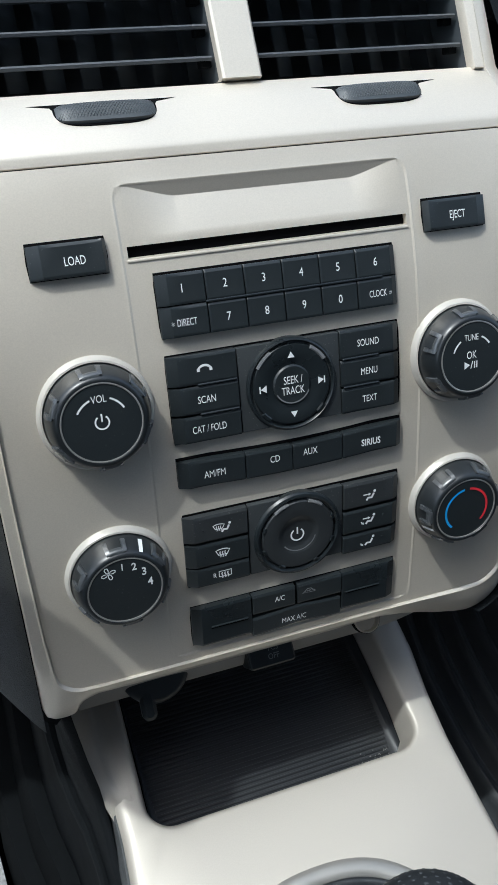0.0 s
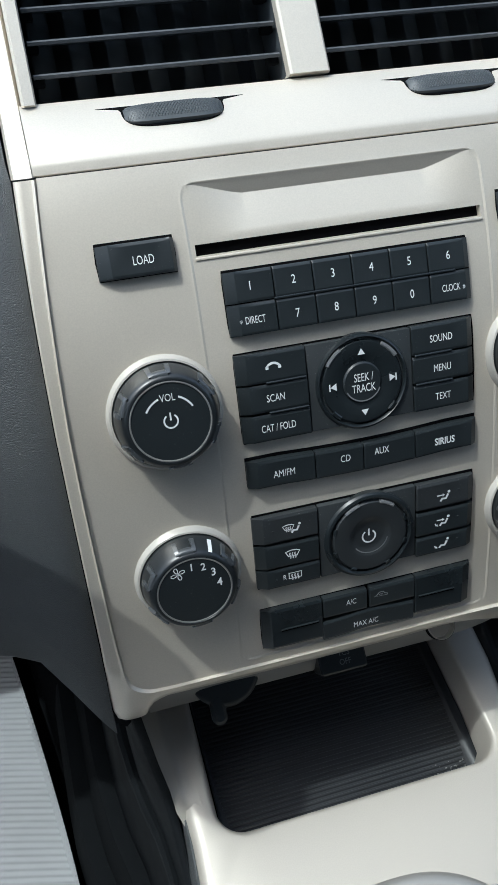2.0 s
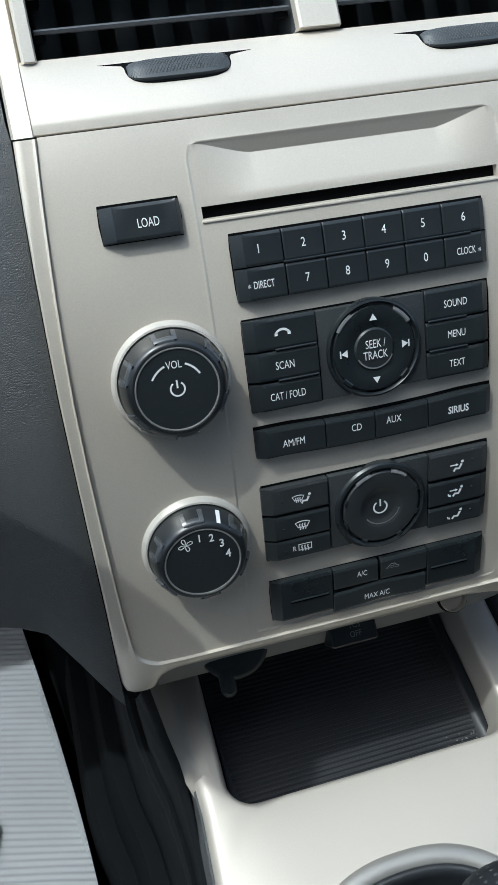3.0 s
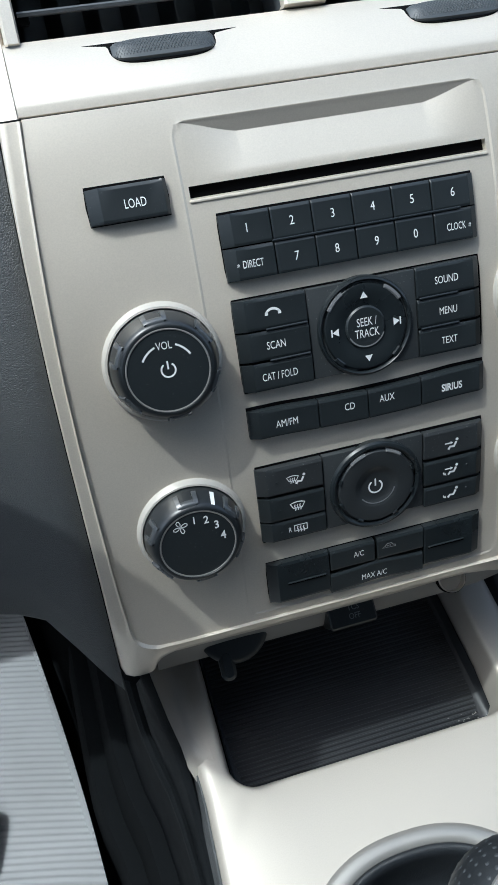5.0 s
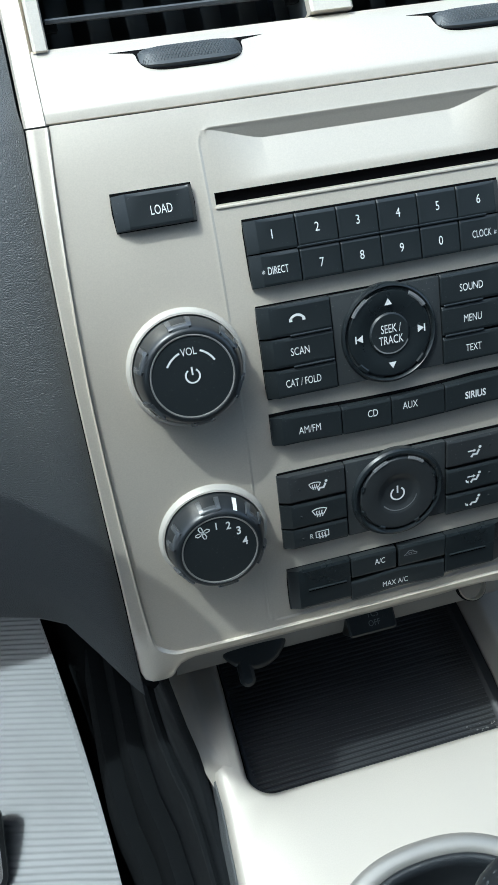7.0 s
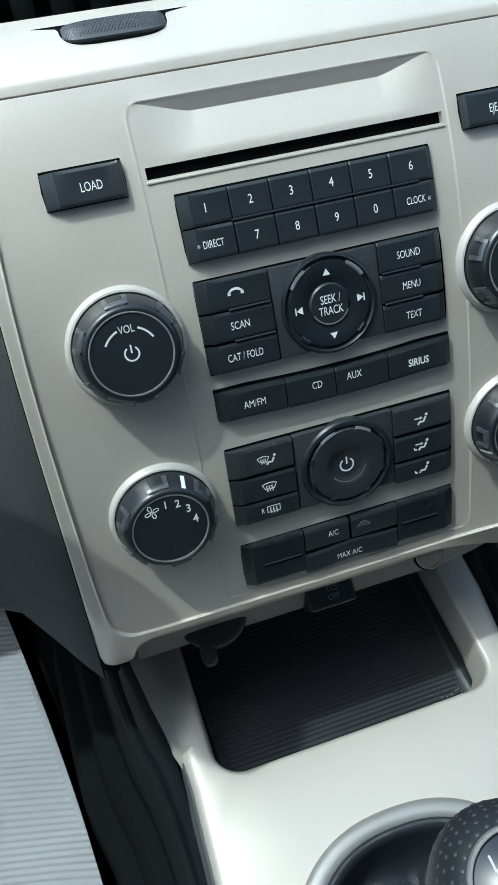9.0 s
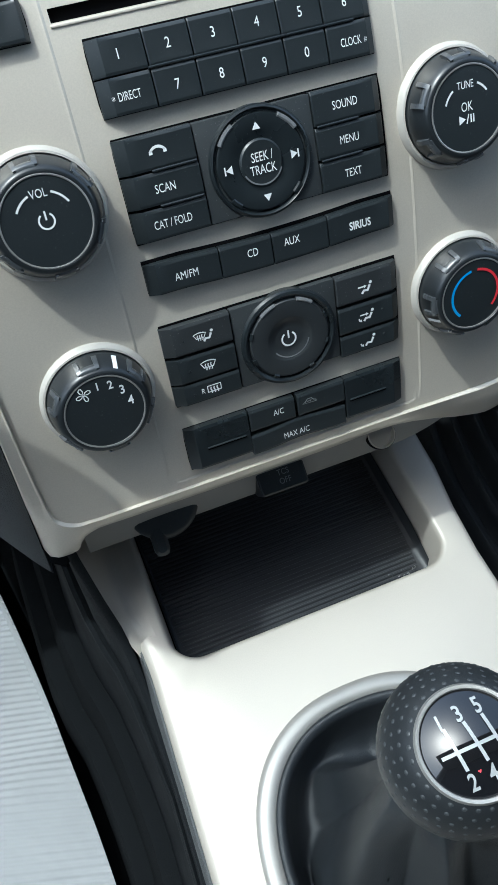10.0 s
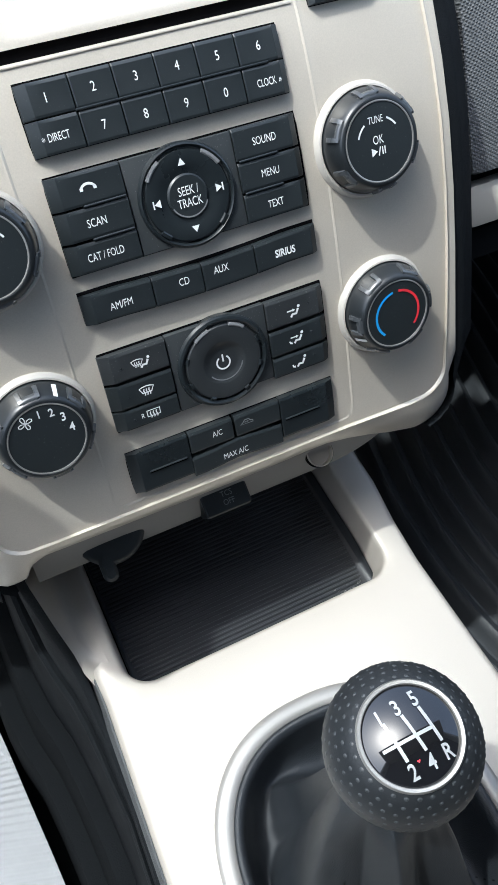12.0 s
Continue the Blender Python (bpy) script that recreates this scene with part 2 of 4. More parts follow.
def on_face(u, v, h=0.0):
    """A pose on the curved face, in the fascia's own frame."""
    lean = math.degrees(math.atan(-(2.372 * v + 10.05 * v * v)))
    return pose(u, v, bulge(v), lean, 0, 0) @ pose(0, 0, h)


def steps(a, b, size):
    n = max(1, round(abs(b - a) / size))
    return [a + (b - a) * k / n for k in range(n + 1)]


# ---- the fascia: silver panel and its frame ----
fascia = thing("center_fascia", "satin silver painted dashboard centre panel with curved face", "dashboard panel", FASCIA)

SLOT = (-0.0637, 0.0637, 0.0622, 0.0668)


def scoop_crease(u):
    """Height on the face of the crease between the scoop's roof and its floor, and the depth there."""
    k = min(1.0, max(0.0, (abs(u) - 0.040) / 0.0225))
    k = k * k * (3 - 2 * k) * 0.35 + k * 0.65
    if abs(u) > 0.066:
        k = max(0.0, 1 - (abs(u) - 0.066) / 0.008)
        return 0.0843 + 0.0058 * k, 0.0
    return 0.0843 + 0.0058 * k, 0.0034 * (1 - k)


def face_height(u, v):
    """Relief of the panel: a slightly recessed inner field with rounded corners, and a scoop above the disc slot."""
    r = 0.006
    a, b = abs(u) - (0.066 - r), abs(v + 0.0215) - (0.112 - r)
    inner = math.hypot(max(a, 0), max(b, 0)) + min(0.0, max(a, b)) - r
    h = -0.0027 - 0.0003 * min(1, max(0, (0.0004 - inner) / 0.0009)) + 0.00012 * math.exp(-((inner - 0.0003) / 0.0005) ** 2)
    line, deep = scoop_crease(u)
    if inner < 0 and v > 0.0695:
        h -= deep * max(0.0, (v - 0.0695) / (line - 0.0695) if v < line else (0.0903 - v) / (0.0903 - line))
    return h


RIM_SIDE = [(0.0988, 0.1200, 0.1292), (0.075, 0.1222, 0.1304), (0.05, 0.1240, 0.1312), (0.025, 0.1252, 0.1317), (0.0, 0.1258, 0.1320), (-0.03, 0.1256, 0.1318), (-0.06, 0.1249, 0.1315), (-0.09, 0.1238, 0.1311), (-0.105, 0.1232, 0.1310), (-0.118, 0.1222, 0.1310)]


def rim_inner(v):
    """Half width of the panel at a height on the face."""
    for (b, q, _), (a, p, _) in zip(RIM_SIDE, RIM_SIDE[1:]):
        if v >= a:
            return p + (q - p) * (v - a) / (b - a)
    return 0.1222


def panel_mesh():
    us = sorted(set([round(x, 5) for x in steps(-0.1235, 0.1235, 0.004) + [SLOT[0], SLOT[1], -0.0667, -0.0660, -0.0653, 0.0653, 0.0660, 0.0667] + steps(-0.0670, -0.0580, 0.0005) + steps(0.0580, 0.0670, 0.0005) + steps(-0.0580, -0.0385, 0.0012) + steps(0.0385, 0.0580, 0.0012)]))
    vs = sorted(set([round(x, 5) for x in steps(-0.1375, 0.0992, 0.0035) + [SLOT[2], SLOT[3], 0.0905, 0.0909, -0.1328, -0.1335, -0.1342, 0.0695] + steps(0.0843, 0.0903, 0.0010) + steps(0.0695, 0.0843, 0.0012)]))
    bm = bmesh.new()

    def at(u, v):
        # the sides follow the frame's inner crease
        shift = (rim_inner(v) + 0.0003 - 0.1235) * (abs(u) / 0.1235) ** 6 * (1 if u > 0 else -1)
        if 0.0695 < v < 0.0903:
            # rows bend along the scoop's crease
            line = scoop_crease(u)[0]
            v = 0.0695 + (v - 0.0695) * (line - 0.0695) / 0.0148 if v <= 0.0843 else line + (v - 0.0843) * (0.0903 - line) / 0.0060
        return (u + shift, v, bulge(v) + face_height(u, v))

    grid = {(i, j): bm.verts.new(at(u, v)) for i, u in enumerate(us) for j, v in enumerate(vs)}
    for i in range(len(us) - 1):
        for j in range(len(vs) - 1):
            cu, cv = (us[i] + us[i + 1]) / 2, (vs[j] + vs[j + 1]) / 2
            if SLOT[0] < cu < SLOT[1] and SLOT[2] < cv < SLOT[3]:
                continue
            bm.faces.new((grid[i, j], grid[i + 1, j], grid[i + 1, j + 1], grid[i, j + 1]))
    # thickness at the rim and at the slot
    for e in [e for e in bm.edges if len(e.link_faces) == 1]:
        a, b = e.verts
        low = [bm.verts.new(p.co + Vector((0, 0, -0.004))) for p in (a, b)]
        bm.faces.new((a, b, low[1], low[0]))
    bmesh.ops.remove_doubles(bm, verts=bm.verts, dist=1e-6)
    return bm


part("panel", panel_mesh(), SILVER, fascia, angle=16)
part("slot_lip", box((0.1285, 0.0012, 0.0014), (0, 0, 0), 0.0005, 2), SILVER, fascia, m=on_face(0, 0.0617, -0.0030))
slot = part("disc_slot", box((0.131, 0.009, 0.03), (0, 0, -0.021)), GAP, fascia, "black slot for discs", on_face(0, 0.0645))


RIM_OUTER = []


def rim_mesh():
    """The frame that runs down both sides and round under the panel, skinned between its inner crease and its outer edge."""
    half = [((-a, v), (-b, v)) for v, a, b in RIM_SIDE]
    corner = arc(-0.1062, -0.1205, 0.0158, 186, 268, 12)
    beyond = [(-0.1310, -0.126), (-0.1312, -0.134), (-0.1313, -0.142), (-0.1310, -0.149), (-0.1296, -0.1535), (-0.1262, -0.1556), (-0.1230, -0.1560), (-0.1195, -0.1559), (-0.1165, -0.1553), (-0.1150, -0.1540), (-0.1138, -0.1516), (-0.1115, -0.1492), (-0.1078, -0.1478)]
    half += list(zip(corner, beyond))
    half += [((u, -0.1368), (u - 0.004 * (u / -0.098), -0.1468 - 0.0012 * (1 - (u / 0.098) ** 2))) for u in steps(-0.100, 0.0, 0.0125)]
    line = list(half)
    for a, b in half[-2::-1]:
        u, v = -b[0], b[1]
        if a[1] < -0.118:
            # on the passenger's side the lip sweeps down without a notch
            if a[1] < -0.1367:
                v = -0.148 - 0.0130 * min(1.0, max(0.0, (u - 0.045) / 0.055)) ** 1.4
            else:
                k = min(1.0, max(0.0, (-0.1187 - a[1]) / 0.0176))
                if k < 0.3:
                    u, v = 0.1310 + 0.005 * k, -0.126 - 0.055 * k
                else:
                    turn = radians(-90 * (k - 0.3) / 0.7)
                    u, v = 0.108 + 0.0245 * math.cos(turn), -0.1425 + 0.0190 * math.sin(turn)
        line.append(((-a[0], a[1]), (u, v)))
    RIM_OUTER.extend(b for a, b in line)
    profile = [(0.0, -0.0036), (0.05, -0.0033), (0.09, -0.0018), (0.125, -0.0011), (0.165, -0.0013), (0.24, -0.0021), (0.36, -0.0022), (0.62, -0.0021), (0.88, -0.0021), (0.96, -0.0027), (1.0, -0.0045), (0.99, -0.022), (0.95, -0.036)]
    loops = []
    for a, b in line:
        down = min(1.0, max(0.0, (-0.118 - b[1]) / 0.02))
        loops.append([(a[0] + (b[0] - a[0]) * d, a[1] + (b[1] - a[1]) * d, bulge(max(-0.14, a[1] + (b[1] - a[1]) * d)) + h - (0.0065 + 0.0035 * min(1.0, max(0.0, (a[0] - 0.02) / 0.05))) * down * max(0.0, (d - 0.30) / 0.70) ** 1.2) for d, h in profile])
    bm = bmesh.new()
    skin(bm, loops, closed=False)
    return bm


part("frame", rim_mesh(), SILVER, fascia, angle=40)

# lower face under the lip, set back; its grey stands in for the shade there
lower = bmesh.new()
loops = []
for u in steps(-0.1125, 0.070, 0.02) + steps(0.074, 0.1185, 0.0037):
    # its lower edge sweeps up at the passenger's end
    rise = 1 - math.sqrt(1 - min(1.0, max(0.0, (u - 0.070) / 0.0490)) ** 2)
    loops.append([(u, v + (-0.150 - v) * rise * k, w + (-0.044 - w) * rise * k) for v, w, k in ((-0.138, -0.030, 0), (-0.168, -0.058, 0.7), (-0.1860, -0.0680, 1), (-0.1895, -0.0715, 1), (-0.193, -0.11, 0.9))])
skin(lower, loops, closed=False)
part("lower_panel", lower, LOWER, fascia, "satin panel set back under the lip, greyed to stand for its shade")

# collars round the four rotary knobs
KNOBS = {"volume": (-0.0864, 0.0018), "tune": (0.0862, 0.0014), "fan": (-0.0864, -0.0765), "heat": (0.0872, -0.0772)}
collar_profile = [(0.0222, -0.0045), (0.0222, -0.0004), (0.0226, 0.0002), (0.0234, 0.0000), (0.0242, -0.0012), (0.0248, -0.0031), (0.0248, -0.0045)]
for u, v in KNOBS.values():
    part("collar", ring(collar_profile), COLLAR, fascia, "pale raised collar round a knob", on_face(u, v))

# trim above the seam: a short upright face, then a ledge that slopes back to the vents
upper = thing("vent_surround", "satin silver trim ledge framing the two air vents", "dashboard trim", FASCIA)


def ledge_mesh():
    # v and depth of the section, from the seam up to the vents
    section = [(0.0996, -0.022), (0.0996, -0.0186), (0.1000, -0.0180), (0.1030, -0.0186), (0.1046, -0.0192), (0.1060, -0.0204), (0.1100, -0.0235), (0.1180, -0.0315), (0.1262, -0.0412), (0.1272, -0.0428), (0.1270, -0.062)]
    bm = bmesh.new()
    us = [-0.1212] + steps(-0.119, 0.123, 0.007) + [0.1256]
    skin(bm, [[(u, v, w) for v, w in section] for u in us], closed=False)
    return bm


part("ledge", ledge_mesh(), SILVER, upper, angle=30)
for sign in (-1, 1):
    cheek = bmesh.new()
    section = [(0.0, 0.0995, -0.0172), (0.0, 0.106, -0.0196), (0.0, 0.127, -0.0415), (0.0, 0.150, -0.050), (0.0, 0.200, -0.070)]
    loops = []
    for _, v, w in section:
        loops.append([(sign * u + 0.0022 * (1 + sign), v, w + dw) for u, dw in ((0.1200, -0.02), (0.1204, -0.0018), (0.1216, 0.0), (0.1255, -0.0002), (0.1285, -0.0015), (0.1296, -0.004), (0.130, -0.03))])
    skin(cheek, loops, closed=False)
    part("cheek", cheek, SILVER, upper)
    post = bmesh.new()
    loops = []
    for v, w in ((0.1262, -0.0405), (0.1268, -0.0395), (0.150, -0.0475), (0.200, -0.066)):
        loops.append([(sign * u + 0.0022 * (1 + sign), v, w + dw) for u, dw in ((0.1140, -0.006), (0.1142, -0.0012), (0.1148, 0.0), (0.1190, 0.0006), (0.1202, -0.001), (0.1204, -0.02))])
    skin(post, loops, closed=False)
    part("vent_post", post, SILVER, upper)
bar = bmesh.new()
loops = []
for v, w in ((0.1278, -0.060), (0.1280, -0.0425), (0.1290, -0.0400), (0.150, -0.0480), (0.200, -0.0665)):
    loops.append([(u, v, w + dw) for u, dw in ((-0.0068, -0.006), (-0.0066, -0.0012), (-0.0056, 0.0), (0.0106, 0.0), (0.0116, -0.0012), (0.0118, -0.006))])
skin(bar, loops, closed=False)
part("centre_bar", bar, SILVER, upper)


def air_vent(u0, u1, label):
    vent = thing("air_vent", label, "air vent", FASCIA, "air vents over the radio")
    mid, width = (u0 + u1) / 2, u1 - u0
    shell = bmesh.new()
    back = []
    for v, w in ((0.1268, -0.0430), (0.1255, -0.085), (0.1255, -0.100)):
        back.append([(u0 - 0.0003, v, w), (u1 + 0.0003, v, w), (u1 + 0.0003, v + 0.075, w - 0.026), (u0 - 0.0003, v + 0.075, w - 0.026)])
    skin(shell, back, cap_end=True)
    part("housing", shell, VENT, vent)
    for k in range(6):
        v = 0.1380 + 0.0132 * k
        w = -0.0505 - 0.0048 * k
        slat = bmesh.new()
        section = [(0.0009, 0.0), (0.0002, 0.0007), (-0.0010, 0.0003), (-0.0004, -0.0085), (0.0012, -0.0150), (0.0024, -0.0155), (0.0018, -0.0090)]
        skin(slat, [[(u, v + a, w + b) for a, b in section] for u in (u0 + 0.001, u1 - 0.001)], cap_start=True, cap_end=True)
        s = part("slat", slat, SLAT, vent)
        for end, sign in ((u0 + 0.001, 1), (u1 - 0.001, -1)):
            pin = box((0.005, 0.0042, 0.006), (end + sign * 0.002, v - 0.0015, w - 0.006), 0.0005, 1)
            part("pivot", pin, SMOOTH_TRIM, s)
    for k in range(7):
        u = u0 + width * (k + 0.2) / 6.6
        vane = bmesh.new()
        corners = [(0.130, -0.068), (0.197, -0.092), (0.197, -0.098), (0.130, -0.074)]
        skin(vane, [[(u + d + (0.0085 if n > 1 else 0), v, w) for n, (v, w) in enumerate(corners)] for d in (-0.0007, 0.0007)], cap_start=True, cap_end=True)
        part("vane", vane, VENT, vent)
    return vent


air_vent(-0.1140, -0.0066, "black louvred air vent with four visible slats")
air_vent(0.0116, 0.1186, "black louvred air vent beside the centre bar")


def thumbwheel(u):
    wheel = thing("vent_thumbwheel", "grey knurled rubber thumbwheel set in the silver ledge", "thumbwheel",
                  FASCIA @ pose(u, 0.1178, -0.0316, -49.2, 0, 0), "thumbwheels under the vents")
    # drum segment, wider at the back, seen as a bowed bar
    n = 22
    loops = []
    for k in range(n + 1):
        x = -0.0205 + 0.041 * k / n
        e = 1 - abs(x / 0.02055) ** 5
        top, low = 0.0044, -0.0012 - 0.0045 * e ** 0.5
        bow = 0.0004 + 0.0034 * e ** 0.5
        loops.append([(x, top, -0.004), (x, top, bow * 0.7), (x, 0.0026, bow), (x, 0.0002 - 0.0010 * e, bow * 0.95), (x, low + 0.0006, bow * 0.45), (x, low, -0.004)])
    drum = bmesh.new()
    skin(drum, loops, closed=True, cap_start=True, cap_end=True)
    part("drum", drum, VENT, wheel)
    def drum_z(e, y):
        """Height of the drum's face at one of its sections."""
        rise = 0.0004 + 0.0034 * e ** 0.5
        nodes = [(0.0044, rise * 0.7), (0.0026, rise), (0.0002 - 0.0010 * e, rise * 0.95), (-0.0006 - 0.0045 * e ** 0.5, rise * 0.45)]
        for (y1, z1), (y0, z0) in zip(nodes, nodes[1:]):
            if y >= y0:
                return z0 + (z1 - z0) * (y - y0) / (y1 - y0)
        return nodes[-1][1]

    # crossing ridges
    ridge = bmesh.new()
    for k in range(32):
        for lean in (-1, 1):
            x0 = -0.0205 + 0.041 * k / 31
            path = []
            for j in range(6):
                y = 0.0042 - 0.0078 * j / 5
                x = x0 + lean * 0.00115 * (j - 2.5)
                if abs(x) > 0.0197:
                    continue
                e = 1 - abs(x / 0.0205) ** 4
                path.append((x, y, drum_z(e, y)))
            if len(path) < 2:
                continue
            a = [bm_v for bm_v in path]
            left = [ridge.verts.new((x - 0.00022, y, z - 0.0001)) for x, y, z in a]
            mid = [ridge.verts.new((x, y, z + 0.0003)) for x, y, z in a]
            right = [ridge.verts.new((x + 0.00022, y, z - 0.0001)) for x, y, z in a]
            for p in range(len(a) - 1):
                ridge.faces.new((left[p], mid[p], mid[p + 1], left[p + 1]))
                ridge.faces.new((mid[p], right[p], right[p + 1], mid[p + 1]))
    tagged(part("knurling", ridge, KNURL, wheel), kind="stuff")
    # dark pocket with tapering ends behind the wheel
    pocket = bmesh.new()
    bowl = [(0.0214 * (1 if math.cos(a) > 0 else -1) * abs(math.cos(a)) ** 0.5, 0.0040 - 0.0102 * abs(math.sin(a)) ** 0.7) for a in [math.pi * (1 + k / 20) for k in range(21)]]
    outline = [(-0.0312, 0.0072), (-0.0222, 0.0054)] + bowl + [(0.0222, 0.0054), (0.0312, 0.0072)]
    skin(pocket, [[(x, y, z) for x, y in outline] for z in (-0.002, 0.00025)], cap_start=True, cap_end=True)
    part("pocket", pocket, GAP, wheel)
    return wheel


thumbwheel(-0.0606)
thumbwheel(0.0640)


# ---- buttons ----
def keycap(name, parent, u, v, w, h, left=0.0, right=0.0, label="", material=BUTTON, warp=None, top=0.0, lift=0.0):
    """One key of w by h with chamfered ends; its face lies at the level of the fascia's outer face."""
    xs = [-w / 2, -w / 2 + 0.0003] + ([-w / 2 + left] if left else []) + steps(-w / 2 + left + 0.001, w / 2 - right - 0.001, 0.006) + ([w / 2 - right] if right else []) + [w / 2 - 0.0003, w / 2]
    ys = [-h / 2, -h / 2 + 0.00035, -h / 2 + 0.001, h / 2 - 0.0013, h / 2 - 0.0005, h / 2]

    def z(x, y):
        d = 0.0
        if left and x < -w / 2 + left:
            d -= 0.0024 * (1 - (x + w / 2) / left)
        if right and x > w / 2 - right:
            d -= 0.0017 * (1 - (w / 2 - x) / right)
        in_facet = (left and x < -w / 2 + left + 0.0002) or (right and x > w / 2 - right - 0.0002)
        d -= (0.0 if in_facet else 0.0006) * max(0.0, (y - (h / 2 - 0.0013)) / 0.0013) ** 1.3
        d -= 0.0003 * max(0.0, ((-h / 2 + 0.001) - y) / 0.001)
        if abs(x) > w / 2 - 0.0002:
            d -= 0.0002
        return d

    bend = (lambda x, y: (x, y + warp(u + x) - warp(u))) if warp else None
    return part(name, pad(xs, ys, z, -0.008, bend), material, parent, label, on_face(u, v, top + lift + 0.0010), angle=16)


def base(parent, u, v, w, h, r=0.0012, warp=None):
    """The black opening in which a block of keys sits."""
    if warp:
        xs = steps(-w / 2, w / 2, 0.004)
        bm = pad(xs, [-h / 2, h / 2], lambda x, y: 0.0, -0.003, lambda x, y: (x, y + warp(u + x) - warp(u)))
        return part("bezel", bm, GAP, parent, m=on_face(u, v, -0.0026))
    # follows the curved face
    bm = bmesh.new()
    vs = steps(-h / 2, h / 2, 0.006)
    top = [[(u + s * (w / 2 - (r * 0.4 if y in (vs[0], vs[-1]) else 0)), v + y, bulge(v + y) + z) for s, z in ((-1, -0.006), (-1, -0.0026), (1, -0.0026), (1, -0.006))] for y in vs]
    skin(bm, top, cap_start=True, cap_end=True)
    return part("bezel", bm, GAP, parent)


radio = thing("car_radio", "black push-button car radio with white lettering set in silver panel", "car radio", FASCIA)

# disc keys
for text, u in (("LOAD", -0.0880), ("EJECT", 0.0872)):
    base(radio, u, 0.0650, 0.0324, 0.0147)
    key = keycap("button", radio, u, 0.0650, 0.0312, 0.0133, 0.0050 if u < 0 else 0.0016, 0.0016 if u < 0 else 0.0050, "black " + text.lower() + " button", lift=0.0002)
    lettering(text, 0.0035, key, 0.0024 if u < 0 else 0.0, -0.0006, narrow=0.64, weight=0.0)

# number pad: two rows of six
base(radio, 0, 0.0418, 0.1108, 0.0272)
EDGES = [-0.0553, -0.0345, -0.0173, 0.0, 0.0172, 0.0345, 0.0548]
for row, (v, texts) in enumerate(((0.0484, "123456"), (0.0351, ("*DIRECT", "7", "8", "9", "0", "CLOCK#")))):
    for k, text in enumerate(texts):
        u0, u1 = EDGES[k] + 0.0003, EDGES[k + 1] - 0.0003
        key = keycap("button", radio, (u0 + u1) / 2, v, u1 - u0, 0.0128, 0.0045 if k == 0 else 0.0, 0.0030 if k == 5 else 0.0, "black radio preset button")
        long = len(text) > 1
        shift = {0: -0.0446, 5: 0.0440}.get(k, (u0 + u1) / 2) - (u0 + u1) / 2
        if long:
            shift = -0.0002 if k == 0 else 0.0005
        if long:
            # the sign is smaller than the word and sits low
            word, sign, side = ("DIRECT", "*", -1) if k == 0 else ("CLOCK", "#", 1)
            lettering(word, 0.0030, key, shift - side * 0.0009, -0.0003, narrow=0.60, weight=0.0)
            lettering(sign, 0.0026 if k == 0 else 0.0017, key, shift + side * 0.0052, -0.0011 if k == 0 else -0.0006, narrow=0.85, weight=0.0)
        else:
            lettering(text, 0.0036, key, shift, 0.0002 if row == 0 else -0.0003, narrow=0.80, weight=0.0)
part("divider", box((0.082, 0.0010, 0.0012), (0.006, 0.0, 0.0), 0.0003, 1), GRIP, radio, m=on_face(0, 0.0419, 0.0008))

# centre block: call, scan, folder, sound, menu, text round the seek pad
base(radio, 0, 0.0012, 0.1108, 0.0400)


def draw_phone(bm, s):
    top = arc(0, -0.0030 * s, 0.0052 * s, 150, 30, 12)
    low = arc(0, -0.0034 * s, 0.0042 * s, 40, 140, 10)
    blob(bm, top + low)
    for sx in (-1, 1):
        blob(bm, [(sx * 0.0046 * s, -0.0003 * s), (sx * 0.0028 * s, 0.0002 * s), (sx * 0.0029 * s, -0.0019 * s), (sx * 0.0047 * s, -0.0019 * s)])


ROWS_OF_KEYS = ((0.0143, 0.0128), (0.0010, 0.0120), (-0.0121, 0.0118))
for (v, h), text in zip(ROWS_OF_KEYS, ("phone", "SCAN", "CAT / FOLD")):
    key = keycap("button", radio, -0.0400, v, 0.0304, h, 0.0045, 0.0, "black radio button with white print")
    if text == "phone":
        icon(draw_phone, key, 0.0008, 0.0004, size=0.74)
    else:
        lettering(text, 0.0033, key, 0.0005, 0.0, narrow=0.68 if text == "SCAN" else 0.62)
for (v, h), text in zip(ROWS_OF_KEYS, ("SOUND", "MENU", "TEXT")):
    key = keycap("button", radio, 0.0389, v, 0.0296, h, 0.0, 0.0032, "black radio button with white print")
    lettering(text, 0.0032, key, -0.0010, -0.0002, narrow=0.68)
for u, v in ((-0.034, 0.0076), (-0.034, -0.0055), (0.034, 0.0076), (0.034, -0.0055)):
    part("divider", box((0.018, 0.0009, 0.0012), (0, 0, 0), 0.0003, 1), GRIP, radio, m=on_face(u, v, 0.0009))
part("web", box((0.0482, 0.0384, 0.004), (-0.0002, 0, -0.0030), 0.0006, 2), WEB, radio, "dusty grey surround of the seek pad", on_face(0, 0.0012, 0.0010))

seek = part("seek_pad", lathe([(0.0186, -0.004), (0.0186, 0.0012), (0.0180, 0.0019), (0.0160, 0.0022), (0.0125, 0.0017), (0.0100, 0.0012), (0.0092, 0.0010)], 72), GRIP, radio, "round black seek and track pad", on_face(0.0, 0.0006, -0.0008))
part("pad_ring", ring([(0.0212, -0.003), (0.0214, 0.0010), (0.0209, 0.0020), (0.0201, 0.0024), (0.0194, 0.0016), (0.0189, -0.003)], 72), GRIP, seek, "glossy black raised ring")
hub = part("hub", lathe([(0.0089, -0.002), (0.0089, 0.0008), (0.0082, 0.0014), (0.0060, 0.0014), (0.0040, 0.0013)], 48), BUTTON, seek, m=pose(0, 0, 0.0006))
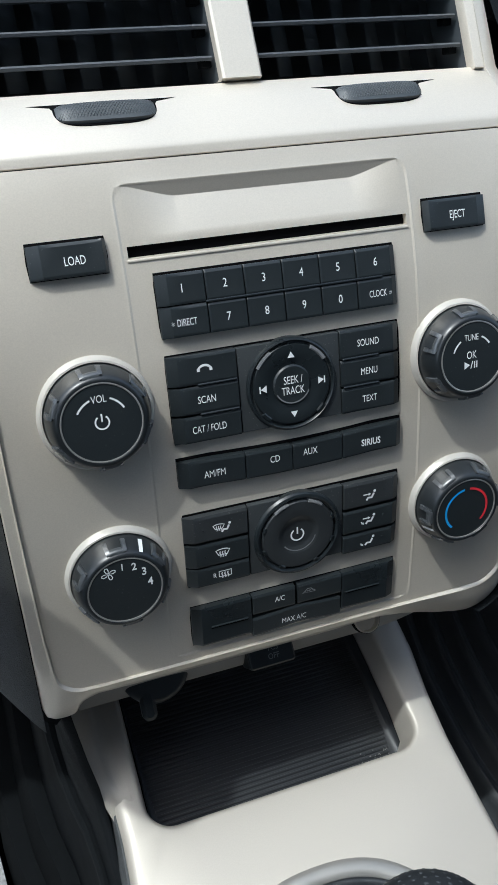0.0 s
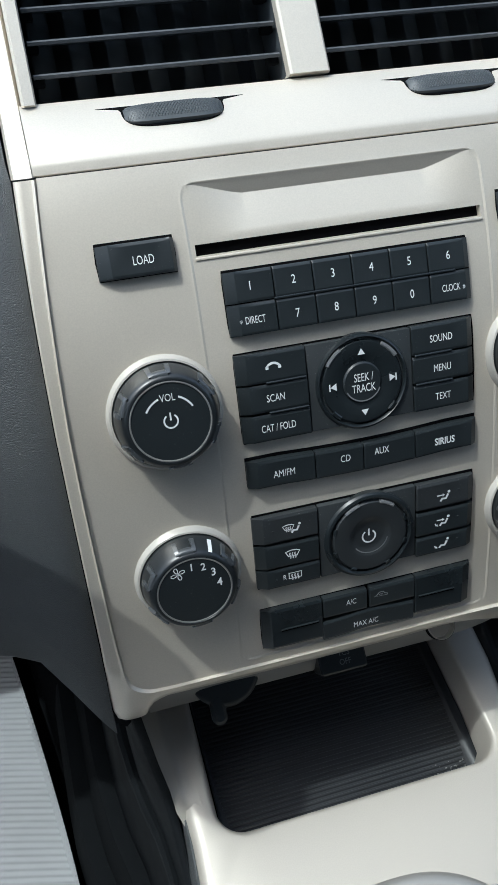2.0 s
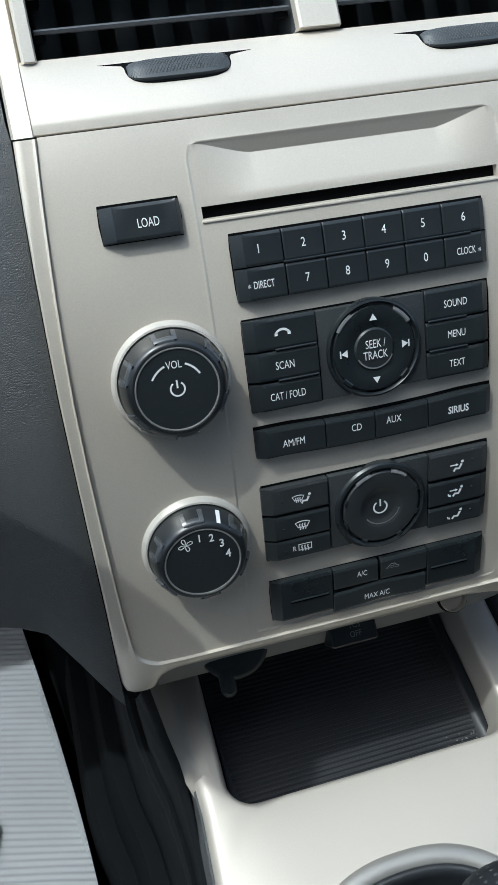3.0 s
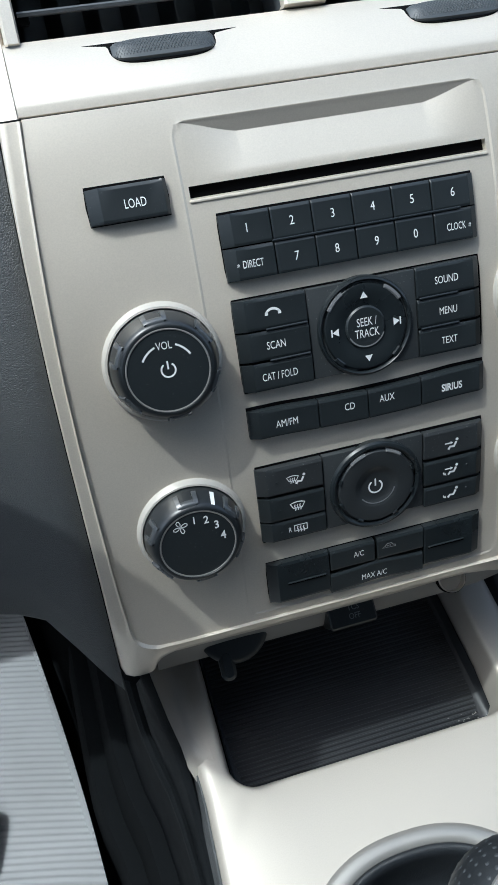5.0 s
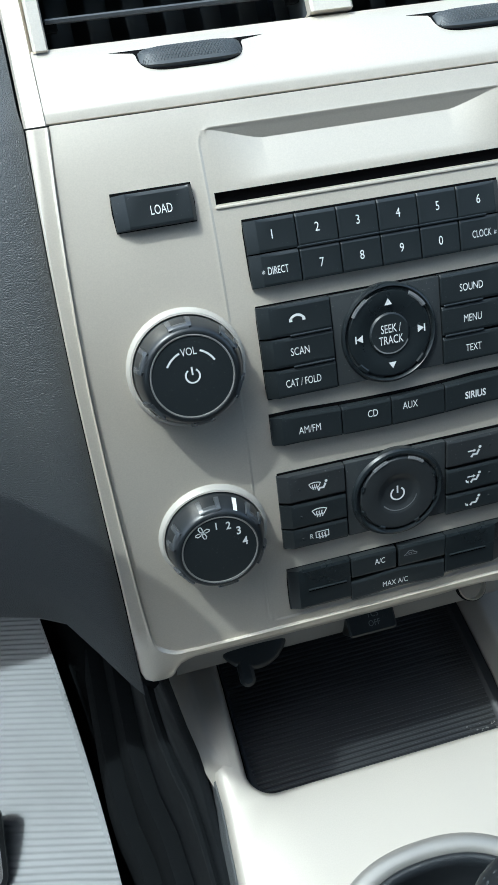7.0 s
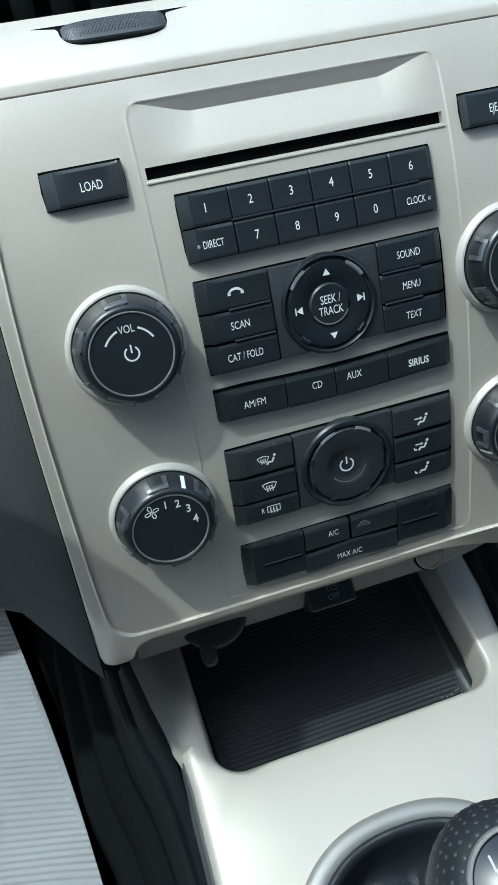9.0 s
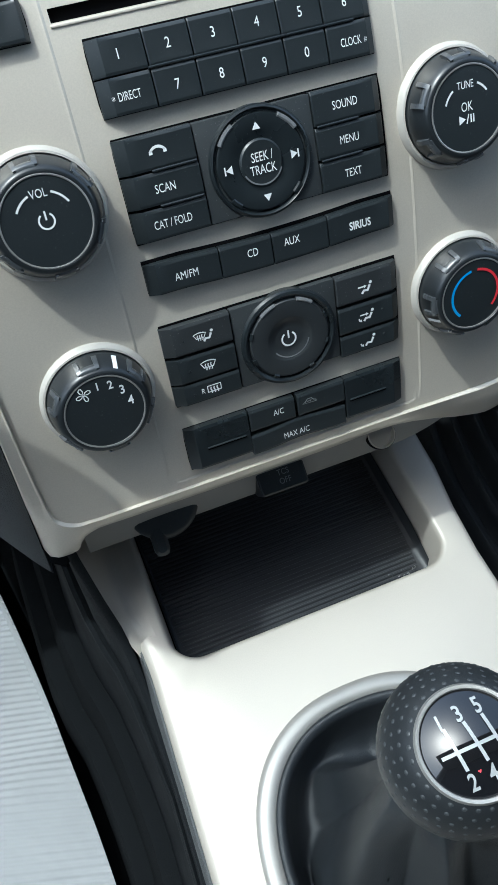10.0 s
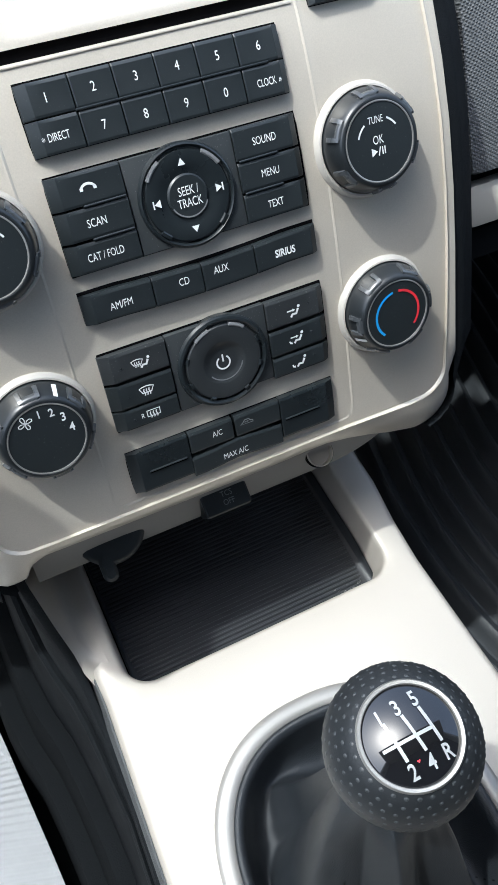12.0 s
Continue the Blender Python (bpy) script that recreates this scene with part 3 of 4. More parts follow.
lettering("SEEK /", 0.0036, seek, 0.0002, 0.0024, 0.0027, narrow=0.66)
lettering("TRACK", 0.0036, seek, 0.0, -0.0024, 0.0027, narrow=0.66)
# the gleam on the hub's lower edge, drawn as a pale arc
bow = bmesh.new()
stroke(bow, arc(0, 0, 0.0084, 205, 335, 20), 0.0006)
part("highlight_arc", bow, HIGHLIGHT, seek, m=pose(0, 0, 0.0023))


def arrow(a, bar):
    def draw(bm, s):
        c, d = math.cos(radians(a)), math.sin(radians(a))
        turn = lambda x, y: (x * c - y * d, x * d + y * c)
        blob(bm, [turn(0.0017, 0.0), turn(-0.0011, 0.0017), turn(-0.0011, -0.0017)])
        if bar:
            blob(bm, [turn(0.0017, 0.0016), turn(0.0017, -0.0016), turn(0.0023, -0.0016), turn(0.0023, 0.0016)])
    return draw


for a, bar in ((90, False), (270, False), (0, True), (180, True)):
    r = 0.0134
    icon(arrow(a, bar), seek, r * math.cos(radians(a)), r * math.sin(radians(a)), 0.0024)
for a in (45, 135, 225, 315):
    notch = bmesh.new()
    wide = 14 if a < 180 else 7
    skin(notch, [[(r * math.cos(radians(b)), r * math.sin(radians(b)), z) for r, z in ((0.0192, 0.0008), (0.0192, 0.0024), (0.0180, 0.0026), (0.0174, 0.0022), (0.0174, 0.0008))] for b in steps(a - wide, a + wide, 3)], cap_start=True, cap_end=True)
    # the upper notches are paler, their catch of light put into the colour
    part("notch", notch, HIGHLIGHT if a < 180 else GRIP, seek)


# source row, bowed under the seek pad
def sag(u):
    return -0.0013 * max(0.0, 1 - (u / 0.040) ** 2) if abs(u) < 0.040 else 0.0


base(radio, 0, -0.0335, 0.1108, 0.0136, warp=sag)
for text, u0, u1 in (("AM/FM", -0.0553, -0.0245), ("CD", -0.0240, -0.0016), ("AUX", -0.0011, 0.0236), ("SIRIUS", 0.0241, 0.0550)):
    mid = (u0 + u1) / 2
    key = keycap("button", radio, mid, -0.0332 + sag(mid), u1 - u0, 0.0128, 0.0045 if u0 < -0.05 else 0, 0.003 if u1 > 0.05 else 0, "black source button", warp=sag)
    shift = {"AM/FM": 0.0010, "CD": 0.0026, "AUX": -0.0040, "SIRIUS": -0.0012}[text]
    rise = {"AM/FM": -0.0007, "CD": 0.0013, "AUX": 0.0017, "SIRIUS": -0.0010}[text]
    lettering(text, 0.0033, key, shift, rise, narrow=0.78 if text == "SIRIUS" else 0.72, weight=0.035 if text == "SIRIUS" else 0.0)


# ---- climate controls ----
climate = thing("climate_panel", "black climate control keys with white symbols set in silver panel", "climate control", FASCIA)
base(climate, 0, -0.0738, 0.1108, 0.0400)


def draw_screen(bm, s, x=0.0, y=0.0):
    """A windscreen with three rising waves."""
    w = 0.0006 * s
    stroke(bm, [(x - 0.0036 * s, y + 0.0014 * s), *[(x + a * s, y + (0.0014 + 0.0008 * (1 - (a / 0.0036) ** 2)) * s) for a in (-0.002, 0.0, 0.002)], (x + 0.0036 * s, y + 0.0014 * s), (x + 0.0022 * s, y - 0.0012 * s), (x - 0.0022 * s, y - 0.0012 * s)], w, closed=True)
    for k in (-1, 0, 1):
        stroke(bm, [(x + (k * 0.0013 + 0.0003 * math.sin(j * 1.6)) * s, y + (-0.0026 + 0.00085 * j) * s) for j in range(5)], w)


def draw_rear(bm, s):
    stroke(bm, [(-0.0026 * s, 0.0018 * s), (0.0038 * s, 0.0018 * s), (0.0038 * s, -0.0014 * s), (-0.0026 * s, -0.0014 * s)], 0.0006 * s, closed=True)
    for k in (-1, 0, 1):
        stroke(bm, [(0.0006 * s + (k * 0.0015 + 0.0003 * math.sin(j * 1.6)) * s, (-0.0024 + 0.00085 * j) * s) for j in range(5)], 0.0006 * s)


def draw_seat(high, low):
    def draw(bm, s, x=0.0):
        blob(bm, arc(x + 0.0030 * s, 0.0022 * s, 0.0008 * s, 0, 330, 10))
        stroke(bm, [(x + 0.0026 * s, 0.0010 * s), (x + 0.0014 * s, -0.0014 * s), (x - 0.0006 * s, -0.0012 * s), (x - 0.0016 * s, -0.0026 * s)], 0.0012 * s)
        if high:
            stroke(bm, [(x - 0.0034 * s, 0.0008 * s), (x - 0.0004 * s, 0.0008 * s)], 0.0007 * s)
            blob(bm, [(x - 0.0004 * s, 0.0017 * s), (x + 0.0010 * s, 0.0008 * s), (x - 0.0004 * s, -0.0001 * s)])
        if low:
            stroke(bm, [(x - 0.0042 * s, -0.0008 * s), (x - 0.0036 * s, -0.0022 * s)], 0.0007 * s)
            blob(bm, [(x - 0.0043 * s, -0.0021 * s), (x - 0.0026 * s, -0.0028 * s), (x - 0.0029 * s, -0.0013 * s)])
    return draw


def draw_both(bm, s):
    draw_screen(bm, s * 0.8, -0.0012, 0.0006)
    draw_seat(False, False)(bm, s * 0.9, 0.0016)


CLIMATE_ROWS = ((-0.0617, 0.0134), (-0.0760, 0.0120), (-0.0880, 0.0098))
for (v, h), draw in zip(CLIMATE_ROWS, (draw_both, draw_screen, draw_rear)):
    key = keycap("button", climate, -0.0402, v, 0.0304, h, 0.0045, 0.0, "black demister button with white symbol", DUSTY if v > -0.07 else BUTTON)
    icon(draw, key, 0.0022, {draw_both: -0.0007}.get(draw, 0.0002), size=0.95)
    if draw is draw_rear:
        lettering("R", 0.0026, key, -0.0024, 0.0002, narrow=0.75)
    part("indicator", lathe([(0.0006, 0.0), (0.0005, 0.0002)], 12), GRIP, key, m=pose(-0.0064, -0.0005, 0.0001))
for (v, h), draw in zip(((-0.0620, 0.0134), (-0.0766, 0.0124), (-0.0892, 0.0100)), (draw_seat(True, False), draw_seat(True, True), draw_seat(False, True))):
    key = keycap("button", climate, 0.0393, v, 0.0298, h, 0.0, 0.0032, "black airflow button with white symbol", DUSTY if v > -0.07 else BUTTON)
    icon(draw, key, -0.0014, -0.0012 if v > -0.07 else 0.0, size=0.95)
    part("indicator", lathe([(0.0006, 0.0), (0.0005, 0.0002)], 12), GRIP, key, m=pose(0.0066, 0.0006, 0.0001))
part("web", box((0.0484, 0.0386, 0.004), (-0.0002, 0, -0.0030), 0.0006, 2), WEB, climate, "dusty grey surround of the power key", on_face(0, -0.0742, 0.0010))


def draw_power(bm, s):
    stroke(bm, arc(0, 0, 0.0028 * s, 125, 415, 26), 0.0007 * s)
    stroke(bm, [(0, 0.0003 * s), (0, 0.0036 * s)], 0.0007 * s)


dial = part("mode_dial", lathe([(0.0186, -0.004), (0.0186, 0.0016), (0.0180, 0.0024), (0.0165, 0.0026), (0.0110, 0.0024), (0.0098, 0.0022), (0.0085, 0.0012), (0.0060, 0.0010)], 72), DIAL, climate, "round black power key with dished centre", on_face(0.0003, -0.0757, -0.0008))
part("dial_ring", ring([(0.0222, -0.003), (0.0226, 0.0010), (0.0219, 0.0022), (0.0208, 0.0026), (0.0196, 0.0018), (0.0189, -0.003)], 72), GRIP, dial, "glossy black raised ring")
icon(draw_power, dial, -0.0003, -0.0004, 0.0014, 1.15)
# a painted gleam along the lower edge of the dished centre
bow = bmesh.new()
stroke(bow, arc(0, 0, 0.0090, 215, 345, 20), 0.0006)
part("highlight_arc", bow, HIGHLIGHT, dial, m=pose(0, 0, 0.0022))
for a in (62, 118, 200, 242, 298, 340, 160, 20):
    notch = bmesh.new()
    wide = 12 if a in (62, 118) else 4
    skin(notch, [[(r * math.cos(radians(b)), r * math.sin(radians(b)), z) for r, z in ((0.0192, 0.0008), (0.0192, 0.0027), (0.0182, 0.0030), (0.0176, 0.0026), (0.0176, 0.0008))] for b in steps(a - wide, a + wide, 3)], cap_start=True, cap_end=True)
    # the two wide upper notches carry their highlight as a pale colour
    part("notch", notch, HIGHLIGHT if wide == 12 else GRIP, dial)

# lower row: two blanks and the cooling keys
base(climate, 0, -0.1172, 0.1108, 0.0236)
for u, mirror in ((-0.0400, 1), (0.0393, -1)):
    key = keycap("blank_key", climate, u, -0.1171, 0.0302, 0.0226, 0.0045 if mirror > 0 else 0, 0.0045 if mirror < 0 else 0, "blank black key with a fine groove", GRIP)
    part("groove", box((0.0190, 0.0006, 0.0004), (0.0035 * mirror, -0.0014, 0.0), 0), GAP, key)
    part("ridge", box((0.0190, 0.0008, 0.0012), (0.0035 * mirror, -0.0006, 0.0), 0.0003, 1), GRIP, key)


cool = keycap("button", climate, -0.0129, -0.1117, 0.0226, 0.0112, 0, 0, "black cooling button")
lettering("A/C", 0.0031, cool, 0.0030, 0.0008, narrow=0.72)
fresh = keycap("button", climate, 0.0118, -0.1117, 0.0240, 0.0112, 0, 0, "black recirculation button")


def draw_car(bm, s):
    stroke(bm, [(-0.0034 * s, -0.0006 * s), (-0.0020 * s, 0.0002 * s), (-0.0008 * s, 0.0016 * s), (0.0012 * s, 0.0016 * s), (0.0022 * s, 0.0004 * s), (0.0034 * s, 0.0), (0.0034 * s, -0.0008 * s)], 0.0005 * s, closed=True)
    stroke(bm, [(-0.001 * s, 0.0002 * s), (0.001 * s, 0.0006 * s), (0.0004 * s, -0.0002 * s)], 0.0005 * s)


icon(draw_car, fresh, -0.0062, 0.0008, material=FAINT)
full = keycap("button", climate, -0.0006, -0.1236, 0.0482, 0.0108, 0, 0, "wide black cooling button", warp=lambda u: 0.0016 * math.exp(-(u / 0.012) ** 2))
lettering("MAX A/C", 0.0031, full, -0.0018, -0.0018, narrow=0.74)


# ---- the four rotary knobs ----
def knob(name, label, u, v, pointer=None, spin=0):
    k = thing(name, label, "rotary knob", FASCIA @ on_face(u, v) @ Matrix.Diagonal((1, 1, 0.87, 1)), "rotary knobs on the centre panel")
    part("grip", lathe([(0.0219, -0.003), (0.0220, 0.0016), (0.0218, 0.0030), (0.0213, 0.0052), (0.0206, 0.0080), (0.0199, 0.0103), (0.0193, 0.0117), (0.0186, 0.0127), (0.0178, 0.0132), (0.0171, 0.0132), (0.0168, 0.0126)], 96, cap=False), SKIRT, k)
    part("dial_face", lathe([(0.0168, 0.0118), (0.0166, 0.0126), (0.0155, 0.0127), (0.0080, 0.0129), (0.002, 0.0129)], 72), BUTTON, k)
    part("ring", ring([(0.0162, 0.0126), (0.0162, 0.0130), (0.0166, 0.01315), (0.0169, 0.0130), (0.0169, 0.0124)], 96), SATIN, k, "thin bright ring")
    for j in range(6):
        a = 95 + spin + 60 * j
        lug = bmesh.new()
        def point(b, r, z):
            return (r * math.cos(radians(b)), r * math.sin(radians(b)), z)
        # a bracket: two stubs joined at the foot
        for b0, b1 in ((a - 13.0, a - 8.0), (a + 8.0, a + 13.0)):
            skin(lug, [[point(b, r, z) for r, z in ((0.0200, 0.0042), (0.0224, 0.0044), (0.0225, 0.0056), (0.0216, 0.0092), (0.0208, 0.0112), (0.0200, 0.0120), (0.0188, 0.0110))] for b in (b0, (b0 + b1) / 2, b1)], cap_start=True, cap_end=True)
        skin(lug, [[point(b, r, z) for r, z in ((0.0186, 0.0090), (0.0209, 0.0092), (0.0209, 0.0104), (0.0204, 0.0116), (0.0198, 0.0121), (0.0188, 0.0122))] for b in steps(a - 10, a + 10, 4)], cap_start=True, cap_end=True)
        part("lug", lug, LUG, k)
    if pointer is not None:
        mark = bmesh.new()
        skin(mark, [[(r * math.cos(radians(b)), r * math.sin(radians(b)), z) for r, z in ((0.0220, 0.0040), (0.0215, 0.0056), (0.0208, 0.0082), (0.0201, 0.0104), (0.0195, 0.0118))] for b in (pointer - 2.6, pointer, pointer + 2.6)], closed=False)
        part("pointer", mark, PRINT, k, "white pointer mark")
    return k


LUG = shader("glossy_charcoal_plastic", (0.050, 0.055, 0.060), 0.30, bump=0.03, coat=0.6)
volume = knob("volume_knob", "black rotary volume knob with ribbed grip and white print", *KNOBS["volume"])
lettering("VOL", 0.0031, volume, -0.0002, 0.0103, 0.0132, narrow=0.74)
sweep = bmesh.new()
stroke(sweep, arc(0, 0, 0.0108, 150, 111, 14), 0.0008)
stroke(sweep, arc(0, 0, 0.0108, 67, 28, 14), 0.0008)
part("sweep_mark", sweep, PRINT, volume, m=pose(0, 0, 0.0132))
icon(draw_power, volume, 0, 0.0004, 0.0132, 1.0)

tune = knob("tune_knob", "black rotary tuning knob with white print", *KNOBS["tune"])
lettering("TUNE", 0.0029, tune, -0.0012, 0.0094, 0.0132, narrow=0.70)
sweep = bmesh.new()
stroke(sweep, arc(-0.0004, -0.0004, 0.0106, 160, 127, 12), 0.0008)
stroke(sweep, arc(-0.0006, -0.0006, 0.0108, 64, 34, 12), 0.0008)
part("sweep_mark", sweep, PRINT, tune, m=pose(0, 0, 0.0132))
lettering("OK", 0.0036, tune, -0.0010, 0.0012, 0.0132, narrow=0.70)


def draw_play(bm, s):
    blob(bm, [(-0.0036 * s, 0.0018 * s), (-0.0036 * s, -0.0018 * s), (-0.0006 * s, 0)])
    stroke(bm, [(-0.0002 * s, -0.0018 * s), (0.0008 * s, 0.0018 * s)], 0.0005 * s)
    for x in (0.0018, 0.0030):
        stroke(bm, [(x * s, -0.0016 * s), (x * s, 0.0016 * s)], 0.0006 * s)


icon(draw_play, tune, -0.0012, -0.0036, 0.0132, 1.0)

fan = knob("fan_knob", "black rotary fan speed knob with white numerals", *KNOBS["fan"], pointer=63)


def draw_fan(bm, s):
    """Four swept blades round a hub."""
    for quarter in range(4):
        c, d = math.cos(radians(90 * quarter)), math.sin(radians(90 * quarter))
        blade = [(0.0003, 0.0), (0.0010, 0.0012), (0.0024, 0.0018), (0.0034, 0.0013), (0.0033, 0.0004), (0.0020, -0.0001)]
        stroke(bm, [((x * c - y * d) * s, (x * d + y * c) * s) for x, y in blade], 0.0005 * s, closed=True)


icon(draw_fan, fan, -0.0066, 0.0106, 0.0132, 0.90)
for text, x, y, high in (("1", -0.0004, 0.0126, 0.0035), ("2", 0.0048, 0.0117, 0.0037), ("3", 0.0090, 0.0081, 0.0039), ("4", 0.0113, 0.0022, 0.0040)):
    lettering(text, high, fan, x, y, 0.0132, narrow=0.85, weight=0.03)

heat = knob("temperature_knob", "black rotary temperature knob with blue and red arcs", *KNOBS["heat"], pointer=207, spin=28)
for a, b, material, label in ((100, 229, BLUE, "blue cold arc"), (85, -42, RED, "red warm arc")):
    scale_arc = bmesh.new()
    stroke(scale_arc, arc(0, 0, 0.0117, a, b, 28), 0.0012)
    part("scale_arc", scale_arc, material, heat, label, m=pose(0, 0, 0.0132))


# ---- under the lip ----
switch = thing("traction_switch", "dark switch with faded lettering under the silver lip", "switch", FASCIA @ pose(-0.0010, -0.1775, -0.0610, -28, 0, 0) @ Matrix.Scale(1.07, 4))
part("body", slab(0.0262, 0.0150, 0.002, -0.012, 0.004, 0.001), BUTTON, switch)
lettering("TCS", 0.0031, switch, 0.001, 0.0024, 0.0042, narrow=0.85, material=FAINT)
lettering("OFF", 0.0031, switch, 0.001, -0.0022, 0.0042, narrow=0.85, material=FAINT)
socket = thing("power_socket", "black capped power socket under the silver lip", "power socket", FASCIA @ pose(-0.0690, -0.1800, -0.0665, -28, 0, 0) @ Matrix.Scale(1.07, 4))
part("cap", lathe([(0.0192, -0.012), (0.0192, 0.0010), (0.0182, 0.0030), (0.0160, 0.0042), (0.0090, 0.0048), (0.0, 0.0050)], 48, cap=False), BUTTON, socket, m=pose(0.001, 0.0075, 0))
part("tab", slab(0.0080, 0.016, 0.0038, -0.002, 0.0035, 0.0018, 8), BUTTON, socket, m=pose(-0.006, -0.0110, 0.001))
clip = thing("clip_recess", "small round recess in the silver panel under the lip", "recess", FASCIA @ pose(0.0615, -0.1725, -0.0590, -28, 0, 0) @ Matrix.Scale(0.95, 4))
part("cup", ring([(0.0085, -0.004), (0.0088, 0.0004), (0.0080, 0.0008), (0.0076, -0.004)], 32), SILVER, clip)
# a thin black ring stands for the shade inside the cup
part("seam", ring([(0.0088, -0.004), (0.0088, 0.0001), (0.0091, 0.0001), (0.0091, -0.004)], 32), GAP, clip, "black ring painted as the recess's inner shade")


# ---- console ----
console = thing("center_console", "satin silver console plate with open tray and shifter opening", "console", CONSOLE)
HALF, TRAY, REAR, FRONT = 0.1000, 0.0900, -0.40, 0.18
RIM_AT = Vector((-0.0056, -0.1367))


def rim_line(a, grow=0.0):
    """The shifter opening: rounded in front, longer behind."""
    c, s = math.cos(a), math.sin(a)
    rx, ry = 0.0737 + grow, (0.0849 if s > 0 else 0.107) + grow
    return (RIM_AT.x + rx * abs(c) ** (2 / 2.35) * (1 if c > 0 else -1), RIM_AT.y + ry * abs(s) ** (2 / 2.35) * (1 if s > 0 else -1))


def half_width(y):
    """Half the plate's width; it spreads to the rear, and a little under the fascia."""
    k = min(1.0, max(0.0, (y - 0.012) / 0.045))
    return HALF + 0.045 * max(0.0, -y) + 0.0045 * k * k * (3 - 2 * k)


def tray_line():
    """The tray's opening, open to the front, with rounded rear corners."""
    r = 0.019
    return [(-TRAY, FRONT)] + arc(-TRAY + r, r - 0.005, r, 180, 270, 10) + arc(TRAY - r, r - 0.005, r, 270, 360, 10) + [(TRAY, FRONT)]


def flare(y):
    """How far the console's side has spread towards the dashboard."""
    return min(1.0, max(0.0, (y + 0.06) / 0.15))


def plate_mesh():
    bm = bmesh.new()
    ys = steps(FRONT, REAR, 0.03)
    outer = [(-half_width(y) + 0.0045, y) for y in ys] + [(half_width(y), y) for y in ys[::-1]]
    outline = outer + tray_line()[::-1]
    rim = [rim_line(2 * math.pi * k / 64) for k in range(64)]
    edges = []
    for loop in (outline, rim):
        verts = [bm.verts.new((x, y, 0)) for x, y in loop]
        edges += [bm.edges.new((verts[k], verts[(k + 1) % len(verts)])) for k in range(len(verts))]
    bmesh.ops.triangle_fill(bm, use_beauty=True, use_dissolve=False, edges=edges)
    # edges that roll over: the two sides, and the tray's lip
    skin(bm, [[(half_width(y) + d, y, z) for d, z in ((0, 0), (0.0024, -0.0005), (0.0047, -0.0024), (0.0058, -0.0058), (0.0062, -0.013))] for y in ys], closed=False)
    skin(bm, [[(-(half_width(y) + d), y, z) for d, z in ((-0.0045, 0), (-0.0020, -0.0004), (0.0004, -0.0016), (0.0022, -0.0036), (0.0032, -0.0064))] for y in ys], closed=False)
    lip = tray_line()
    loops = []
    for k, (x, y) in enumerate(lip):
        a, b = Vector(lip[max(0, k - 1)]), Vector(lip[min(len(lip) - 1, k + 1)])
        t = (b - a).normalized()
        inward = Vector((-t.y, t.x))
        loops.append([(x + inward.x * d, y + inward.y * d, z) for d, z in ((0, 0), (0.0014, -0.0004), (0.0025, -0.0016), (0.0032, -0.0040), (0.0046, -0.0160), (0.0056, -0.0320))])
    skin(bm, loops, closed=False)
    bmesh.ops.remove_doubles(bm, verts=bm.verts, dist=1e-6)
    return bm


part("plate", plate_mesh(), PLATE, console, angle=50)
# a fin rises from the plate's edge on the driver's side to the foot of the fascia
fin = bmesh.new()
loops, cheek = [], []
for foot, x, y, z in ((-0.030, -0.1085, -0.0300, -0.0200), (0.010, -0.1085, 0.0100, -0.0095), (0.018, -0.1095, 0.0190, -0.0030), (0.025, -0.1110, 0.0265, 0.012), (0.036, -0.1148, 0.0360, 0.034), (0.056, -0.1190, 0.0464, 0.070), (0.080, -0.1220, 0.0560, 0.100), (0.130, -0.1250, 0.0900, 0.140)):
    inner = min(x + 0.0015, -half_width(foot) - 0.0020)
    foot_in, top = Vector((inner, foot, min(0.0, z))), Vector((x, y, z))
    foot_out = Vector((-(half_width(foot) + 0.0104 + 0.0125 * flare(foot)), foot, -0.0420))
    if not loops:
        foot_in, top, foot_out = (p + Vector((0.002, 0, -0.010)) for p in (foot_in, top, foot_out))
    edge = -half_width(foot)
    cheek.append([(edge + 0.0070, foot, 0.0003), (edge + 0.0020, foot, min(0.0005, z + 0.0024)), (edge - 0.0012, foot, min(0.0020, z + 0.0012)), tuple(Vector((edge - 0.0020, foot, min(0.0, z))).lerp(top, 0.2) + Vector((0.0008, 0, 0))), tuple(foot_in.lerp(top, 0.5) + Vector((0.0006, 0, 0))), tuple(top + Vector((0.0014, 0, -0.0006)))])
    loops.append([tuple(top + Vector((0.0014, 0, -0.0006))), tuple(top + Vector((0.0004, 0, 0.0004))), tuple(top + Vector((-0.0016, 0.0004, 0))), tuple(top + Vector((-0.0034, 0.0006, -0.0020))), tuple(top.lerp(foot_out, 0.35) + Vector((-0.0016, 0, 0.002))), tuple(top.lerp(foot_out, 0.7) + Vector((-0.0010, 0, 0.002))), tuple(foot_out)])
skin(fin, loops, closed=False)
part("fin", fin, FLANK, console, "black fin beside the tray", angle=60)
inside = bmesh.new()
skin(inside, [[(x + 0.005, y - 0.012, z - 0.0080) for x, y, z in cheek[2]]] + cheek[2:], closed=False)
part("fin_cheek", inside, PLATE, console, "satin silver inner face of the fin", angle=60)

# the driver's side spreads out and down to the footwell
side = bmesh.new()
skin(side, [[(-(half_width(y) + d), y, z) for d, z in ((0.0026, -0.0075), (0.0032, -0.0056), (0.0044, -0.0060), (0.0058, -0.0110), (0.0066 + 0.0020 * flare(y), -0.020), (0.0066 + 0.0020 * flare(y), -0.024))] for y in steps(FRONT, REAR, 0.02)], closed=False)
part("side", side, TRIM, console, "grained charcoal edge of the console plate")
side = bmesh.new()
